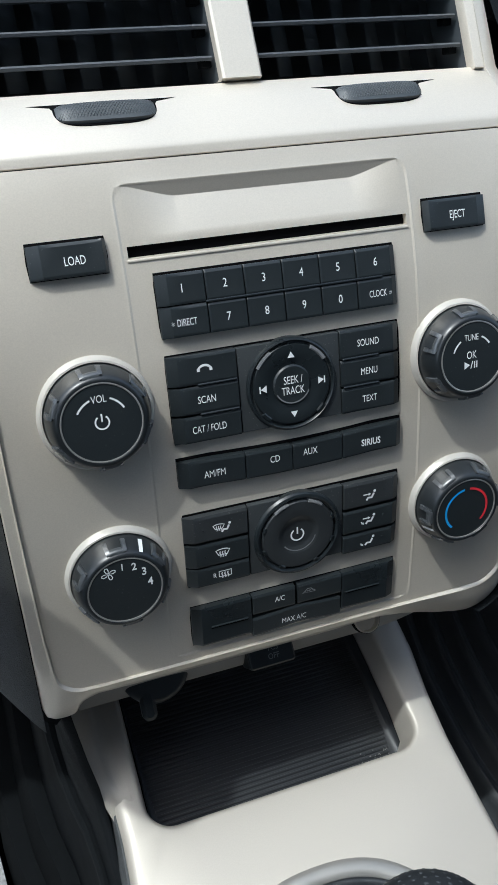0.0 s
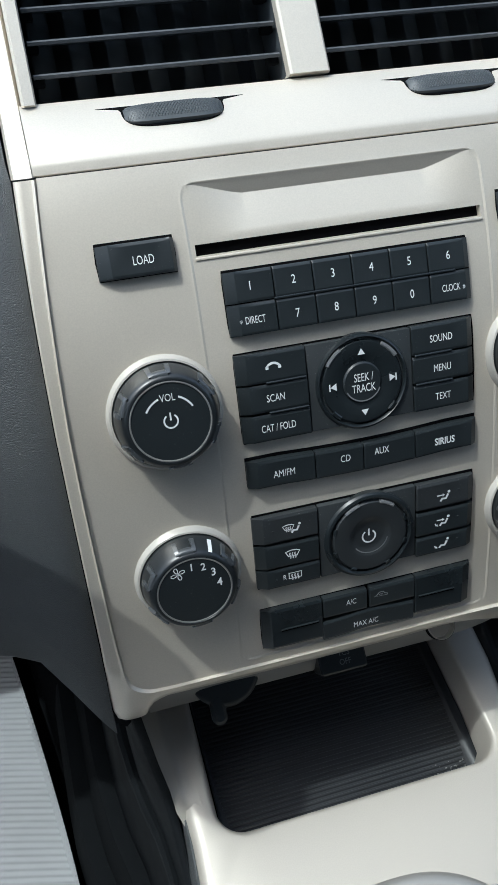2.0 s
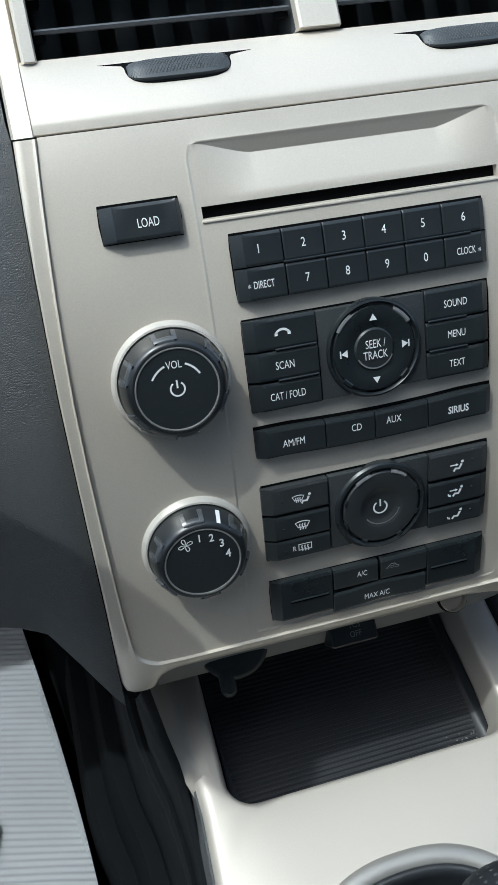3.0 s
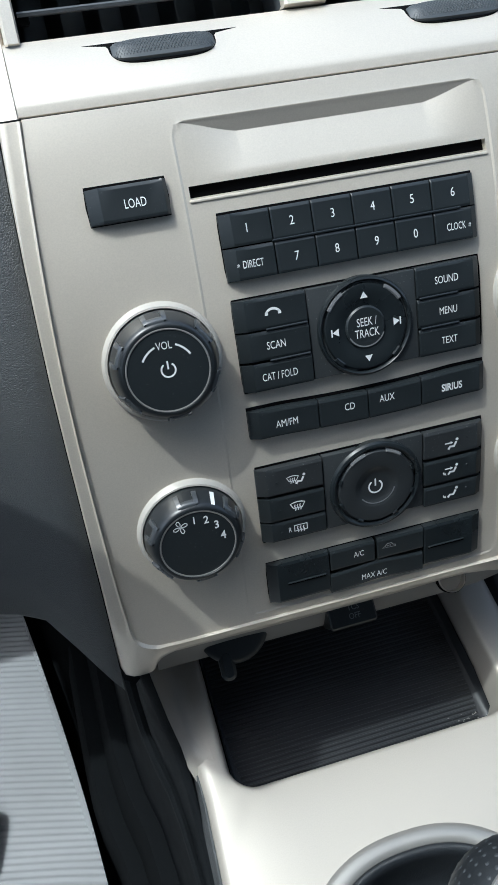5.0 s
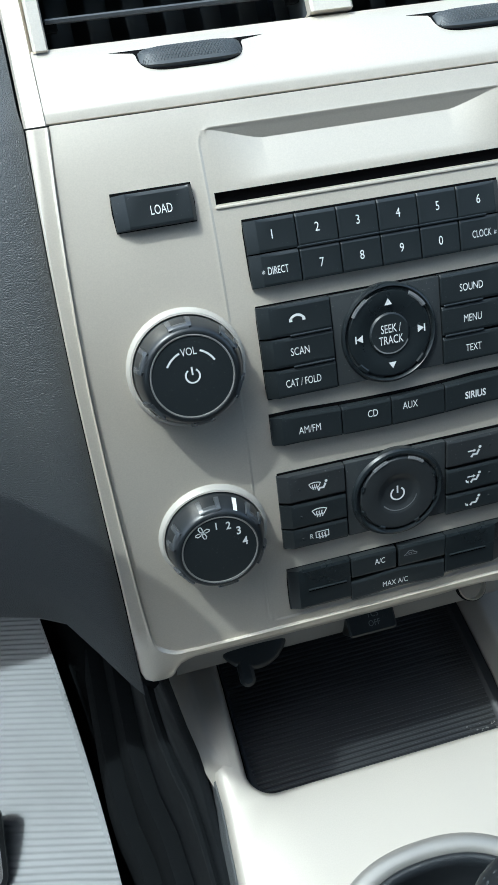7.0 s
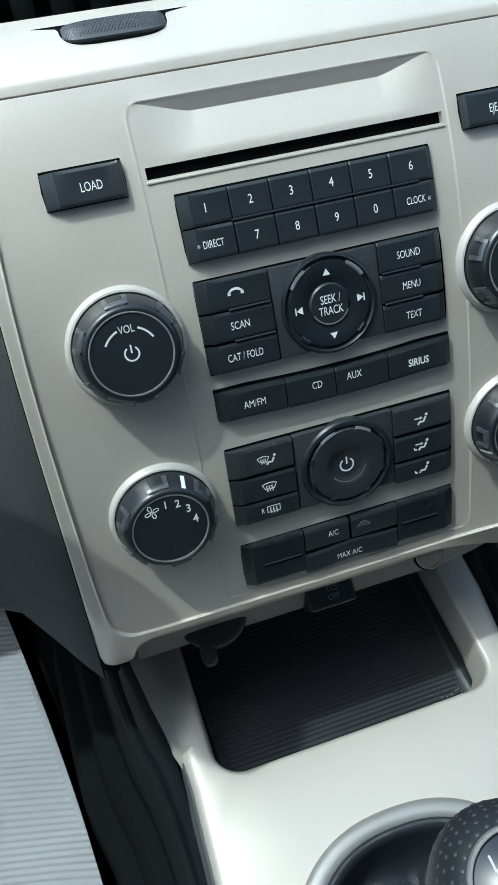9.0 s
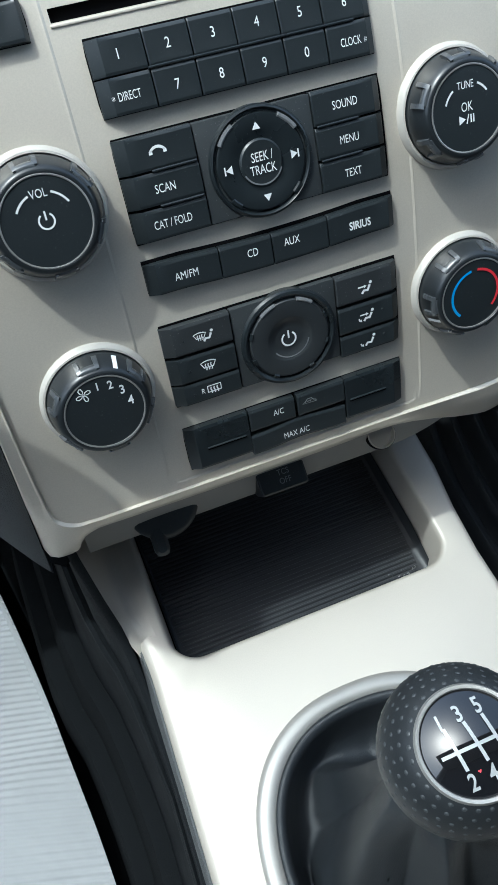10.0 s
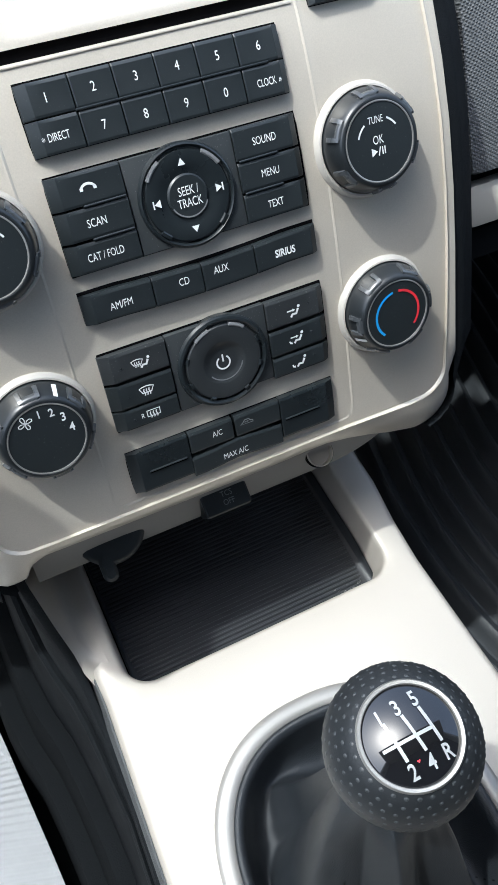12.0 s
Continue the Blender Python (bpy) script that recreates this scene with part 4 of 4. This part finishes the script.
skin(side, [[(-(half_width(y) + d), y, z) for d, z in ((0.0054 + 0.0020 * flare(y), -0.0200), (0.0080 + 0.0050 * flare(y), -0.024), (0.0098 + 0.0125 * flare(y), -0.041), (0.0100 + 0.0125 * flare(y), -0.046))] for y in steps(FRONT, REAR, 0.02)], closed=False)
part("side", side, FLANK, console, "black lower side of the console plate")
# dark grained strip under the side, and the tunnel below it
flank = bmesh.new()
skin(flank, [[(-(half_width(y) + 0.0090 + 0.0125 * flare(y) + (0.0040 + 0.0050 * flare(y)) * d), y, z) for d, z in ((0.0, -0.0440), (0.15, -0.0405), (0.55, -0.0392), (0.9, -0.0420), (1.0, -0.0480), (0.95, -0.062))] for y in steps(0.20, REAR, 0.02)], closed=False)
part("flank", flank, FLANK, console, "black edge strip")
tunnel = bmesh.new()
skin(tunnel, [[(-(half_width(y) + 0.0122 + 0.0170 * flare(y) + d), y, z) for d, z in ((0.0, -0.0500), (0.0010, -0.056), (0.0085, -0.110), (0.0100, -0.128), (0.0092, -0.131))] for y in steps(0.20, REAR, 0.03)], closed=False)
part("tunnel_side", tunnel, SMOOTH_TRIM, console, "smooth tunnel side under the plate, blackened to stand for shade")
tunnel = bmesh.new()
skin(tunnel, [[(half_width(y) + d, y, z) for d, z in ((0.0052, -0.0110), (0.0140, -0.06), (0.024, -0.16), (0.030, -0.28))] for y in steps(0.20, REAR, 0.03)], closed=False)
part("tunnel_side", tunnel, CARPET, console, "dark tunnel side under the plate")
for reach, drop, ledge in ((0.0160, -0.124, 0.006), (0.0340, -0.185, 0.010)):
    skirt = bmesh.new()
    skin(skirt, [[(-(half_width(y) + 0.0122 + 0.0170 * flare(y) + reach + d), y, drop + z) for d, z in ((-0.010, -0.002), (0.0, 0.0), (ledge * 0.8, -0.001), (ledge, -0.006), (ledge + 0.008, -0.060), (ledge + 0.012, -0.13))] for y in steps(0.20, REAR, 0.03)], closed=False)
    part("skirt", skirt, CARPET, console, "black carpet along the tunnel")

# ribbed liner in the tray
liner = thing("tray_liner", "black ribbed rubber liner in the console tray", "tray liner", CONSOLE)


def tray_depth(y):
    return -0.0300 - 0.045 * max(0.0, y - 0.012)


# the sheet turns up into the tray's walls
sheet = bmesh.new()
bend = [(-1, 0.0062, 0.0090), (-1, 0.0072, 0.0040), (-1, 0.0090, 0.0012), (-1, 0.0125, 0.0)]
bend = [(-1, 0.0060, 0.0090), (-1, 0.0066, 0.0040), (-1, 0.0076, 0.0012), (-1, 0.0095, 0.0)] + [(-sx, dx, dz) for sx, dx, dz in bend[::-1]]
skin(sheet, [[(sx * (TRAY - dx), y, tray_depth(y) + dz * (0.35 + 0.65 * min(1.0, max(0.0, (y - 0.004) / 0.03)))) for sx, dx, dz in bend] for y in steps(-0.006, 0.172, 0.004)], closed=False)
part("sheet", sheet, RUBBER, liner)
pitch = 0.0030
profile = ((-0.0010, -0.0004), (-0.0007, 0.0007), (-0.0003, 0.0011), (0.0003, 0.0011), (0.0007, 0.0007), (0.0010, -0.0004))
slope = -math.atan(0.045)
for k in range(59):
    y = -0.0030 + pitch * k
    rib = bmesh.new()
    reach = TRAY - 0.0170 - 0.006 * math.exp(-max(0.0, y) / 0.03)
    ends = [(-reach - 0.0100, 0.25), (-reach - 0.0075, 1.0), (reach + 0.0045, 1.0), (reach + 0.0075, 0.25)]
    skin(rib, [[(x, y + a * math.cos(slope) - b * f * math.sin(slope), tray_depth(y) + a * math.sin(slope) + b * f * math.cos(slope)) for a, b in profile] for x, f in ends], cap_start=True, cap_end=True)
    part("rib", rib, RUBBER, liner)
part("back_wall", box((0.185, 0.003, 0.11), (0, 0.172, 0.015)), RUBBER, liner)

# crumbs caught in the corner of the tray
bits = bmesh.new()
for k in range(16):
    size = random.uniform(0.0002, 0.0005)
    x, y = 0.0745 - 0.022 * random.random() ** 2, 0.0040 + 0.006 * random.random()
    for v in bmesh.ops.create_icosphere(bits, subdivisions=1, radius=size)["verts"]:
        v.co = Vector((v.co.x * random.uniform(0.8, 2.2) + x, v.co.y * random.uniform(0.6, 1.2) + y, v.co.z * 0.6 + tray_depth(y) + 0.0012))
tagged(part("crumbs", bits, DUST, None, m=CONSOLE), "grey crumbs and dust in the corner of the tray", "crumbs", kind="stuff")

# ---- gear shifter ----
shifter = thing("gear_shifter", "gear shifter with dimpled black ball knob and leather boot", "gear shifter", CONSOLE)
loops = []
for k in range(96):
    a = 2 * math.pi * k / 96
    loops.append([(*rim_line(a, g), z) for g, z in ((-0.0056, -0.005), (-0.0055, 0.0008), (-0.0046, 0.0024), (-0.0020, 0.0032), (0.0020, 0.0029), (0.0042, 0.0016), (0.0051, -0.0006))])
bm = bmesh.new()
skin(bm, loops + [loops[0]], closed=False)
bmesh.ops.remove_doubles(bm, verts=bm.verts, dist=1e-7)
part("rim", bm, RIMMETAL, shifter, "satin metal rim round the boot", angle=75)

BALL = Vector((-0.0106, -0.1121, 0.1536))
boot = bmesh.new()
loops = []
stations = ((0.0, 0.985, -0.0030), (0.02, 0.965, 0.0024), (0.05, 0.93, 0.0034), (0.09, 0.885, 0.0004), (0.13, 0.845, -0.0090), (0.20, 0.78, -0.0220), (0.28, 0.69, -0.0280), (0.36, 0.60, -0.0230), (0.46, 0.50, -0.0040), (0.58, 0.41, 0.0260), (0.70, 0.345, 0.0530), (0.82, 0.29, 0.0770), (0.92, 0.25, 0.0960), (1.0, 0.225, 0.1060))
# pleats: where each crest starts at the rim and ends at the neck, its half width and its height
PLEATS = ((203, 172, 42, 0.44), (128, 112, 38, 0.24), (262, 246, 34, 0.40), (322, 318, 34, 0.36), (35, 28, 40, 0.30))
SIDES = 180
for t, f, z in stations:
    loop = []
    for k in range(SIDES):
        a = 2 * math.pi * k / SIDES
        x, y = rim_line(a, -0.0030)
        cx, cy = RIM_AT.x + (BALL.x - RIM_AT.x) * t, RIM_AT.y + (BALL.y - 0.004 - RIM_AT.y) * t
        fold = 4 * t * (1 - t) * min(1.0, max(0.0, (t - 0.16) / 0.20)) if t < 1 else 0
        crest = 0.0
        for start, end, wide, high in PLEATS:
            away = abs((math.degrees(a) - start - (end - start) * t + 180) % 360 - 180)
            crest = max(crest, high * max(0.0, 1 - away / wide))
        ripple = 1 + fold * (crest - 0.13 + 0.015 * math.sin(11 * a - 5 * t))
        px, py = (x - RIM_AT.x) * f * ripple, (y - RIM_AT.y) * f * ripple
        if t > 0.5:
            # towards the neck the section turns round
            rad, w = 0.080 * f, (t - 0.5) * 2
            px, py = px * (1 - w) + rad * math.cos(a) * w * ripple, py * (1 - w) + rad * math.sin(a) * w * ripple
        drape = Vector((math.cos(a) * 1.9 + 3.0, math.sin(a) * 1.9, t * 3.0))
        sink = fold * (0.014 * (crest - 0.10) / 0.2 + 0.004 * (0.3 - 1.6 * abs(noise.noise(drape))) - 0.003 * abs(noise.noise(drape * 2.7)))
        loop.append((cx + px, cy + py, z + sink))
    loops.append(loop)
fine = []
for k in range(len(loops) - 1):
    # a smooth curve through the sections
    four = [loops[max(0, k - 1)], loops[k], loops[k + 1], loops[min(len(loops) - 1, k + 2)]]
    for s in (0.0, 0.25, 0.5, 0.75):
        weights = (-0.5 * s + s * s - 0.5 * s ** 3, 1 - 2.5 * s * s + 1.5 * s ** 3, 0.5 * s + 2 * s * s - 1.5 * s ** 3, -0.5 * s * s + 0.5 * s ** 3)
        fine.append([tuple(sum(w * p[i] for w, p in zip(weights, quad)) for i in range(3)) for quad in zip(*four)])
skin(boot, fine + [loops[-1]])
boot_part = part("boot", boot, LEATHER, shifter, "black leather boot with creased folds", angle=180)
for a0 in (205, 335):
    seam = bmesh.new()
    path = []
    for lo in fine[8:40]:
        path.append(Vector(lo[round(a0 / 2)]))
    for p, q in zip(path[::2], path[1::2]):
        d = (q - p) * 0.62
        side = d.cross(Vector((0, 0, 1))).normalized() * 0.0004
        up = Vector((0, 0, 0.0006))
        seam.faces.new([seam.verts.new(v) for v in (p - side + up, p + side + up, p + d + side + up, p + d - side + up)])
    part("stitching", seam, SMOOTH_TRIM, boot_part)

FACE = Vector((-0.117, -0.060, 1.0)).normalized()
across = (Vector((1, 0, 0)) - FACE * FACE.x).normalized()
turn = Matrix((across, FACE.cross(across), FACE)).transposed().to_4x4()
R = 0.0270
ball = part("knob", lathe([(0.0110, -0.047), (0.0135, -0.040), (0.0150, -0.030), (0.0165, -0.0245)] + [(R * math.cos(radians(a)), R * 0.98 * math.sin(radians(a))) for a in range(-50, 50, 5)] + [(0.0168, 0.0203), (0.0160, 0.0200)], 80), BALLGRIP, shifter, "dimpled black rubber ball knob", Matrix.Translation(BALL) @ turn @ Matrix.Scale(1.1, 4))
# dots paler than the ball, the highlights on them painted in
DOTS = shader("highlit_grip_rubber", (0.040, 0.044, 0.047), 0.5, tint=0.3, tint_scale=60)
dots = bmesh.new()
for row, lat in enumerate(range(-34, 47, 8)):
    n = round(2 * math.pi * R * math.cos(radians(lat)) / 0.0041)
    for k in range(n):
        lon = 2 * math.pi * (k + 0.5 * (row % 2)) / n
        c = Vector((R * math.cos(radians(lat)) * math.cos(lon), R * math.cos(radians(lat)) * math.sin(lon), R * 0.98 * math.sin(radians(lat))))
        up = c.normalized()
        e1 = up.orthogonal().normalized()
        e2 = up.cross(e1)
        low = [dots.verts.new(c + (e1 * math.cos(b) + e2 * math.sin(b)) * 0.0009 - up * 0.0001) for b in [j * math.pi / 4 for j in range(8)]]
        mid = [dots.verts.new(c + (e1 * math.cos(b) + e2 * math.sin(b)) * 0.0005 + up * 0.00014) for b in [j * math.pi / 4 for j in range(8)]]
        for j in range(8):
            dots.faces.new((low[j], low[(j + 1) % 8], mid[(j + 1) % 8], mid[j]))
        dots.faces.new(mid)
tagged(part("grip_dots", dots, DOTS, ball), "raised dots on the knob", kind="stuff")
part("trim_ring", ring([(0.0172, 0.0188), (0.0174, 0.0208), (0.0168, 0.0219), (0.0158, 0.0217), (0.0155, 0.0208), (0.0155, 0.0190)], 80), RIMMETAL, ball, "satin metal ring")
badge = part("shift_plate", lathe([(0.0156, 0.0195), (0.0156, 0.0208)] + [(0.0156 * c, 0.0208 + 0.0040 * (1 - c * c)) for c in (0.9, 0.75, 0.6, 0.4, 0.2, 0.06)], 80), PIANO, ball, "glossy black domed shift pattern plate")


def dome(x, y):
    return 0.0210 + 0.0040 * (1 - (x * x + y * y) / 0.0156 ** 2)


for text, x, y in (("1", -0.0070, 0.0084), ("3", -0.0006, 0.0090), ("5", 0.0060, 0.0092), ("2", -0.0052, -0.0098), ("4", 0.0014, -0.0096), ("R", 0.0076, -0.0090)):
    glyph = lettering(text, 0.0048, badge, x, y, 0.0, narrow=0.78, weight=0.03, material=GREYPRINT)
    for v in glyph.data.vertices:
        v.co.z = dome(x + v.co.x, y + v.co.y) + 0.00015
gate = bmesh.new()
for points in ([(-0.0108, -0.0010), (0.0064, -0.0010)], [(-0.0066, 0.0065), (-0.0054, -0.0066)], [(-0.0002, 0.0062), (0.0014, -0.0062)], [(0.0060, 0.0062), (0.0074, -0.0058)]):
    a, b = Vector(points[0]), Vector(points[1])
    stroke(gate, [tuple(a.lerp(b, k / 8)) for k in range(9)], 0.0011)
for v in gate.verts:
    v.co.z = dome(v.co.x, v.co.y) + 0.00015
part("shift_pattern", gate, GREYPRINT, badge)
heart = bmesh.new()
blob(heart, [(-0.0006, 0.0001), (-0.0003, 0.0004), (0.0, 0.0001), (0.0003, 0.0004), (0.0006, 0.0001), (0.0, -0.0006)])
part("red_mark", heart, RED, badge, m=pose(-0.0022, -0.0078, dome(0.0022, 0.0078) + 0.0001))


# ---- dashboard on both sides ----
EDGE = [(-0.20, 0.1310), (-0.118, 0.1310), (-0.06, 0.1315), (0.0, 0.1320), (0.05, 0.1312), (0.0988, 0.1294), (0.106, 0.1302), (0.30, 0.1302)]


def outer_edge(v):
    """Half width of the silver frame at a height on the face."""
    for (a, p), (b, q) in zip(EDGE, EDGE[1:]):
        if v <= b:
            return p + (q - p) * (v - a) / (b - a)
    return EDGE[-1][1]


left = bmesh.new()
loops = []
for k, x in enumerate([0.0, 0.002, 0.005] + steps(0.010, 0.046, 0.006) + steps(0.052, 0.20, 0.012)):
    # knee panel: runs out from the fascia's edge, falling away
    back = 0.0040 + 0.0035 * (1 - min(1.0, x / 0.010)) ** 2 + 0.30 * x + 0.7 * max(0, x - 0.07)
    low = -0.1690 + 1.75 * min(x, 0.028) + 0.44 * max(0, min(x, 0.039) - 0.028) + 0.14 * max(0, min(x, 0.08) - 0.039)
    loops.append([(-outer_edge(v) - 0.0005 - x, v, bulge(max(-0.14, min(0.105, v))) - 0.6 * max(0.0, v - 0.105) - back + d) for v, d in ((0.28, -0.04), (0.20, -0.02), (0.13, -0.008), (0.106, -0.003), (0.0988, 0.0), (0.075, 0.0), (0.05, 0.0), (0.025, 0.0), (0.0, 0.001), (-0.03, 0.001), (max(-0.06, low + 0.05), 0.001), (max(-0.09, low + 0.04), 0.0), (max(-0.118, low + 0.03), 0.0), (low + 0.02, -0.002), (low + 0.006, -0.004), (low, -0.012), (low - 0.002, -0.06), (low + 0.01, -0.14))])
skin(left, loops, closed=False)
side_left = tagged(part("dash_side_left", left, TRIM, None, m=FASCIA, angle=60), "grained charcoal knee panel beside the silver centre panel", "dashboard", kind="structure")

# on the passenger's side a flank follows the frame's edge down and round the lower corner
path = [(0.1346, 0.28), (0.1346, 0.18), (0.1346, 0.1064)] + [p for p in RIM_OUTER if p[0] > 0.112][::-1]
right = bmesh.new()
loops = []
for k, (u, v) in enumerate(path):
    ahead, behind = Vector(path[min(len(path) - 1, k + 1)]), Vector(path[max(0, k - 1)])
    d = (ahead - behind).normalized()
    out = Vector((-d.y, d.x))
    down = min(1.0, max(0.0, (-0.118 - v) / 0.02))
    level = bulge(max(-0.14, min(0.105, v))) - 0.6 * max(0.0, v - 0.105) - 0.0035 - 0.0035 * down
    loop = []
    for x in [0.0, 0.0015, 0.004] + steps(0.007, 0.060, 0.005):
        back = 0.0008 * (1 - min(1.0, x / 0.004)) ** 2 + 0.25 * min(x, 0.007) + 0.95 * max(0.0, x - 0.007) + 1.2 * max(0.0, x - 0.022) + 1.5 * down * max(0.0, x - 0.007)
        reach = x * max(0.02, 1 - max(0.0, -0.122 - v) / 0.026)
        loop.append((u + out.x * (0.0006 + reach), v + out.y * (0.0006 + reach), level - back))
    loops.append(loop)
skin(right, loops, closed=False)
tagged(part("dash_side_right", right, FLANK, None, m=FASCIA, angle=60), "grained charcoal dashboard flank beside the centre panel", "dashboard", kind="structure")

# closed underside behind the knee panel, added to block sun from the console's arm
under = bmesh.new()
skin(under, [[(u, -0.08, -0.052), (u, low, -0.052), (u, low + 0.002, -0.058), (u, low + 0.03, -0.20)] for u, low in ((-0.1150, -0.170), (-0.1260, -0.180), (-0.1400, -0.168), (-0.1500, -0.140), (-0.1800, -0.115))], closed=False)
tagged(part("dash_underside", under, CARPET, None, m=FASCIA), "black underside of the dashboard over the footwell", "dashboard", kind="structure")

glove = thing("glove_box", "charcoal grained glove box lid above a pale lower trim", "glove box", FASCIA)
part("lid", box((0.42, 0.24, 0.02), (0.40, 0.072, -0.078), 0.008), MESHED, glove)
part("lower_trim", box((0.42, 0.026, 0.016), (0.40, -0.066, -0.082), 0.006), COLLAR, glove, "pale grey lower trim")
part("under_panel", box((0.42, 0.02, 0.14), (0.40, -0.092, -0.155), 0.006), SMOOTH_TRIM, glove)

# ---- floor ----
tagged(part("floor", box((1.5, 1.40, 0.03), (0, -0.08, -0.035)), CARPET), "black carpeted car floor", "floor", kind="structure")


def ribbed(width, length, pitch, height, thick=0.003, crown=1.0):
    """A sheet with rounded ribs across its length, the flatter the lower the crown; x runs along the ribs."""
    bm = bmesh.new()
    n = round(length / pitch)
    section = []
    for k in range(n):
        y = k * pitch
        section += [(y + pitch * j / 8, height * (0.5 - 0.5 * math.cos(math.pi * j / 4)) ** crown) for j in range(8)]
    section.append((n * pitch, 0.0))
    rows = []
    for x in steps(0, width, 0.03):
        rows.append([(x, y, z + 0.004 * math.sin(x * 9 + y * 5) * min(1, x / 0.05)) for y, z in section] + [(x, n * pitch, -thick), (x, 0, -thick)])
    skin(bm, rows, cap_start=True, cap_end=True)
    return bm


mat = thing("driver_floor_mat", "grey-white ribbed floor mat in the driver's footwell", "floor mat", pose(-0.166, -0.30, 0.004, 0, 0, 6))
bm = ribbed(0.36, 0.806, 0.0062, 0.0010)
for v in bm.verts:
    # its edge bows out beside the tunnel
    x, y = v.co.x, v.co.y - 0.15
    v.co.x = -x + 0.016 * math.sin(math.pi * min(1.0, max(0.0, y / 0.62)))
    v.co.y = y + 0.40 * x
    # a soft fold across it
    v.co.z += 0.012 * math.exp(-((v.co.y - 0.300) / 0.040) ** 2)
part("sheet", bm, PAPER, mat)
pedal = thing("accelerator_pedal", "black rubber accelerator pedal over the ribbed mat", "pedal", pose(-0.289, 0.050, 0.022, 18, 0, 0))
part("pad", slab(0.050, 0.066, 0.012, 0, 0.008, 0.003), RUBBER, pedal)
part("arm", box((0.014, 0.05, 0.010), (-0.016, 0.050, -0.003), 0.003), SMOOTH_TRIM, pedal)

rug = thing("passenger_floor_mat", "black rubber floor mat with wide ribs", "floor mat", pose(0.130, 0.42, 0.004))
bm = ribbed(0.95, 0.459, 0.0255, 0.014, crown=0.8)
for v in bm.verts:
    # ribs run from front to back, bowed
    x, y = v.co.x, v.co.y
    away = abs(0.39 - x)
    v.co.x, v.co.y = y + (0.85 * away * away if away < 0.16 else 0.0218 + 0.272 * (away - 0.16)), -x
part("sheet", bm, MATRUBBER, rug)

# ---- the rest of the cabin, unseen, which closes the place and shapes the light ----
# unseen stalk, placed and thickened so its shadow falls on the lower fascia
STALK_TIP, STALK_WAY = Vector((-0.1901, -0.0586, 0.5469)), Vector((1, -0.9, 0.2)).normalized()
stalk = thing("shadow_stalk", "unseen black plastic stalk, added to cast the shadow on the lower fascia", "stalk", Matrix.Translation(STALK_TIP) @ STALK_WAY.to_track_quat("Z", "Y").to_matrix().to_4x4())
part("lever", lathe([(0.008, -0.20), (0.010, -0.13), (0.014, -0.085), (0.0215, -0.060)], 24), SMOOTH_TRIM, stalk)
part("grip", lathe([(0.0215, -0.062), (0.0245, -0.055), (0.0255, -0.012), (0.0235, -0.004), (0.016, 0.0)], 32), SMOOTH_TRIM, stalk)
# unseen column, added to carry the stalk
tagged(part("steering_column", box((0.08, 0.08, 0.14), (0, 0, 0), 0.02, 4), SMOOTH_TRIM, m=pose(-0.370, 0.135, 0.515, 66, 0, 0)), "black plastic shroud of the steering column", "steering column", kind="structure")
tagged(part("dash_top", box((1.5, 0.42, 0.30), (0, 0.425, 0.53), 0.02), TRIM), "charcoal dashboard top under the windscreen", "dashboard", kind="structure")
# unseen filler that stops sun leaking behind the vents to the passenger mat
tagged(part("dash_leak_block", box((0.475, 0.125, 0.075), (0.3825, 0.180, 0.628), 0.01), TRIM), "charcoal block, unseen, that keeps the sun off the passenger mat", "dashboard", kind="structure")
tagged(part("firewall", box((1.5, 0.04, 0.70), (0, 0.62, 0.33)), CARPET), "black carpeted bulkhead", "wall", kind="structure")
tagged(part("sill_left", box((0.10, 1.36, 0.10), (-0.76, -0.10, 0.03), 0.02), SMOOTH_TRIM), "black plastic door sill", "sill", kind="structure")
# unseen door, kept shut to hold low sky light off the console
tagged(part("door_left", box((0.06, 1.36, 0.62), (-0.77, -0.10, 0.29), 0.01), FABRIC), "grey cloth and plastic door lining", "door", kind="structure")
tagged(part("door_right", box((0.06, 1.36, 0.62), (0.77, -0.10, 0.29), 0.01), FABRIC), "grey cloth and plastic door lining", "door", kind="structure")
for x, side in ((-0.77, "left"), (0.77, "right")):
    tagged(part("pillar_" + side, box((0.06, 0.14, 1.25), (x, -0.70, 0.63), 0.01), ROOFLINING), "pale roof pillar", "pillar", kind="structure")
# unseen wall, pulled close behind the camera to darken the rear
tagged(part("rear_block_wall", box((1.5, 0.05, 1.27), (0, -0.755, 0.625)), FABRIC), "grey cloth wall, unseen, added to hold back light from behind", "wall", kind="structure")
tagged(part("ceiling", box((1.6, 0.42, 0.04), (0, -0.57, 1.29)), ROOFLINING), "pale grey headliner", "ceiling", kind="structure")
ASPHALT = shader("grey_asphalt", (0.09, 0.09, 0.09), 0.9, bump=0.3, bump_scale=60, tint=0.2, tint_scale=2)
land = bmesh.new()
bmesh.ops.create_grid(land, x_segments=4, y_segments=4, size=400)
tagged(part("ground", land, ASPHALT, m=pose(0, 0, -0.36)), "grey asphalt ground", "ground", kind="structure")
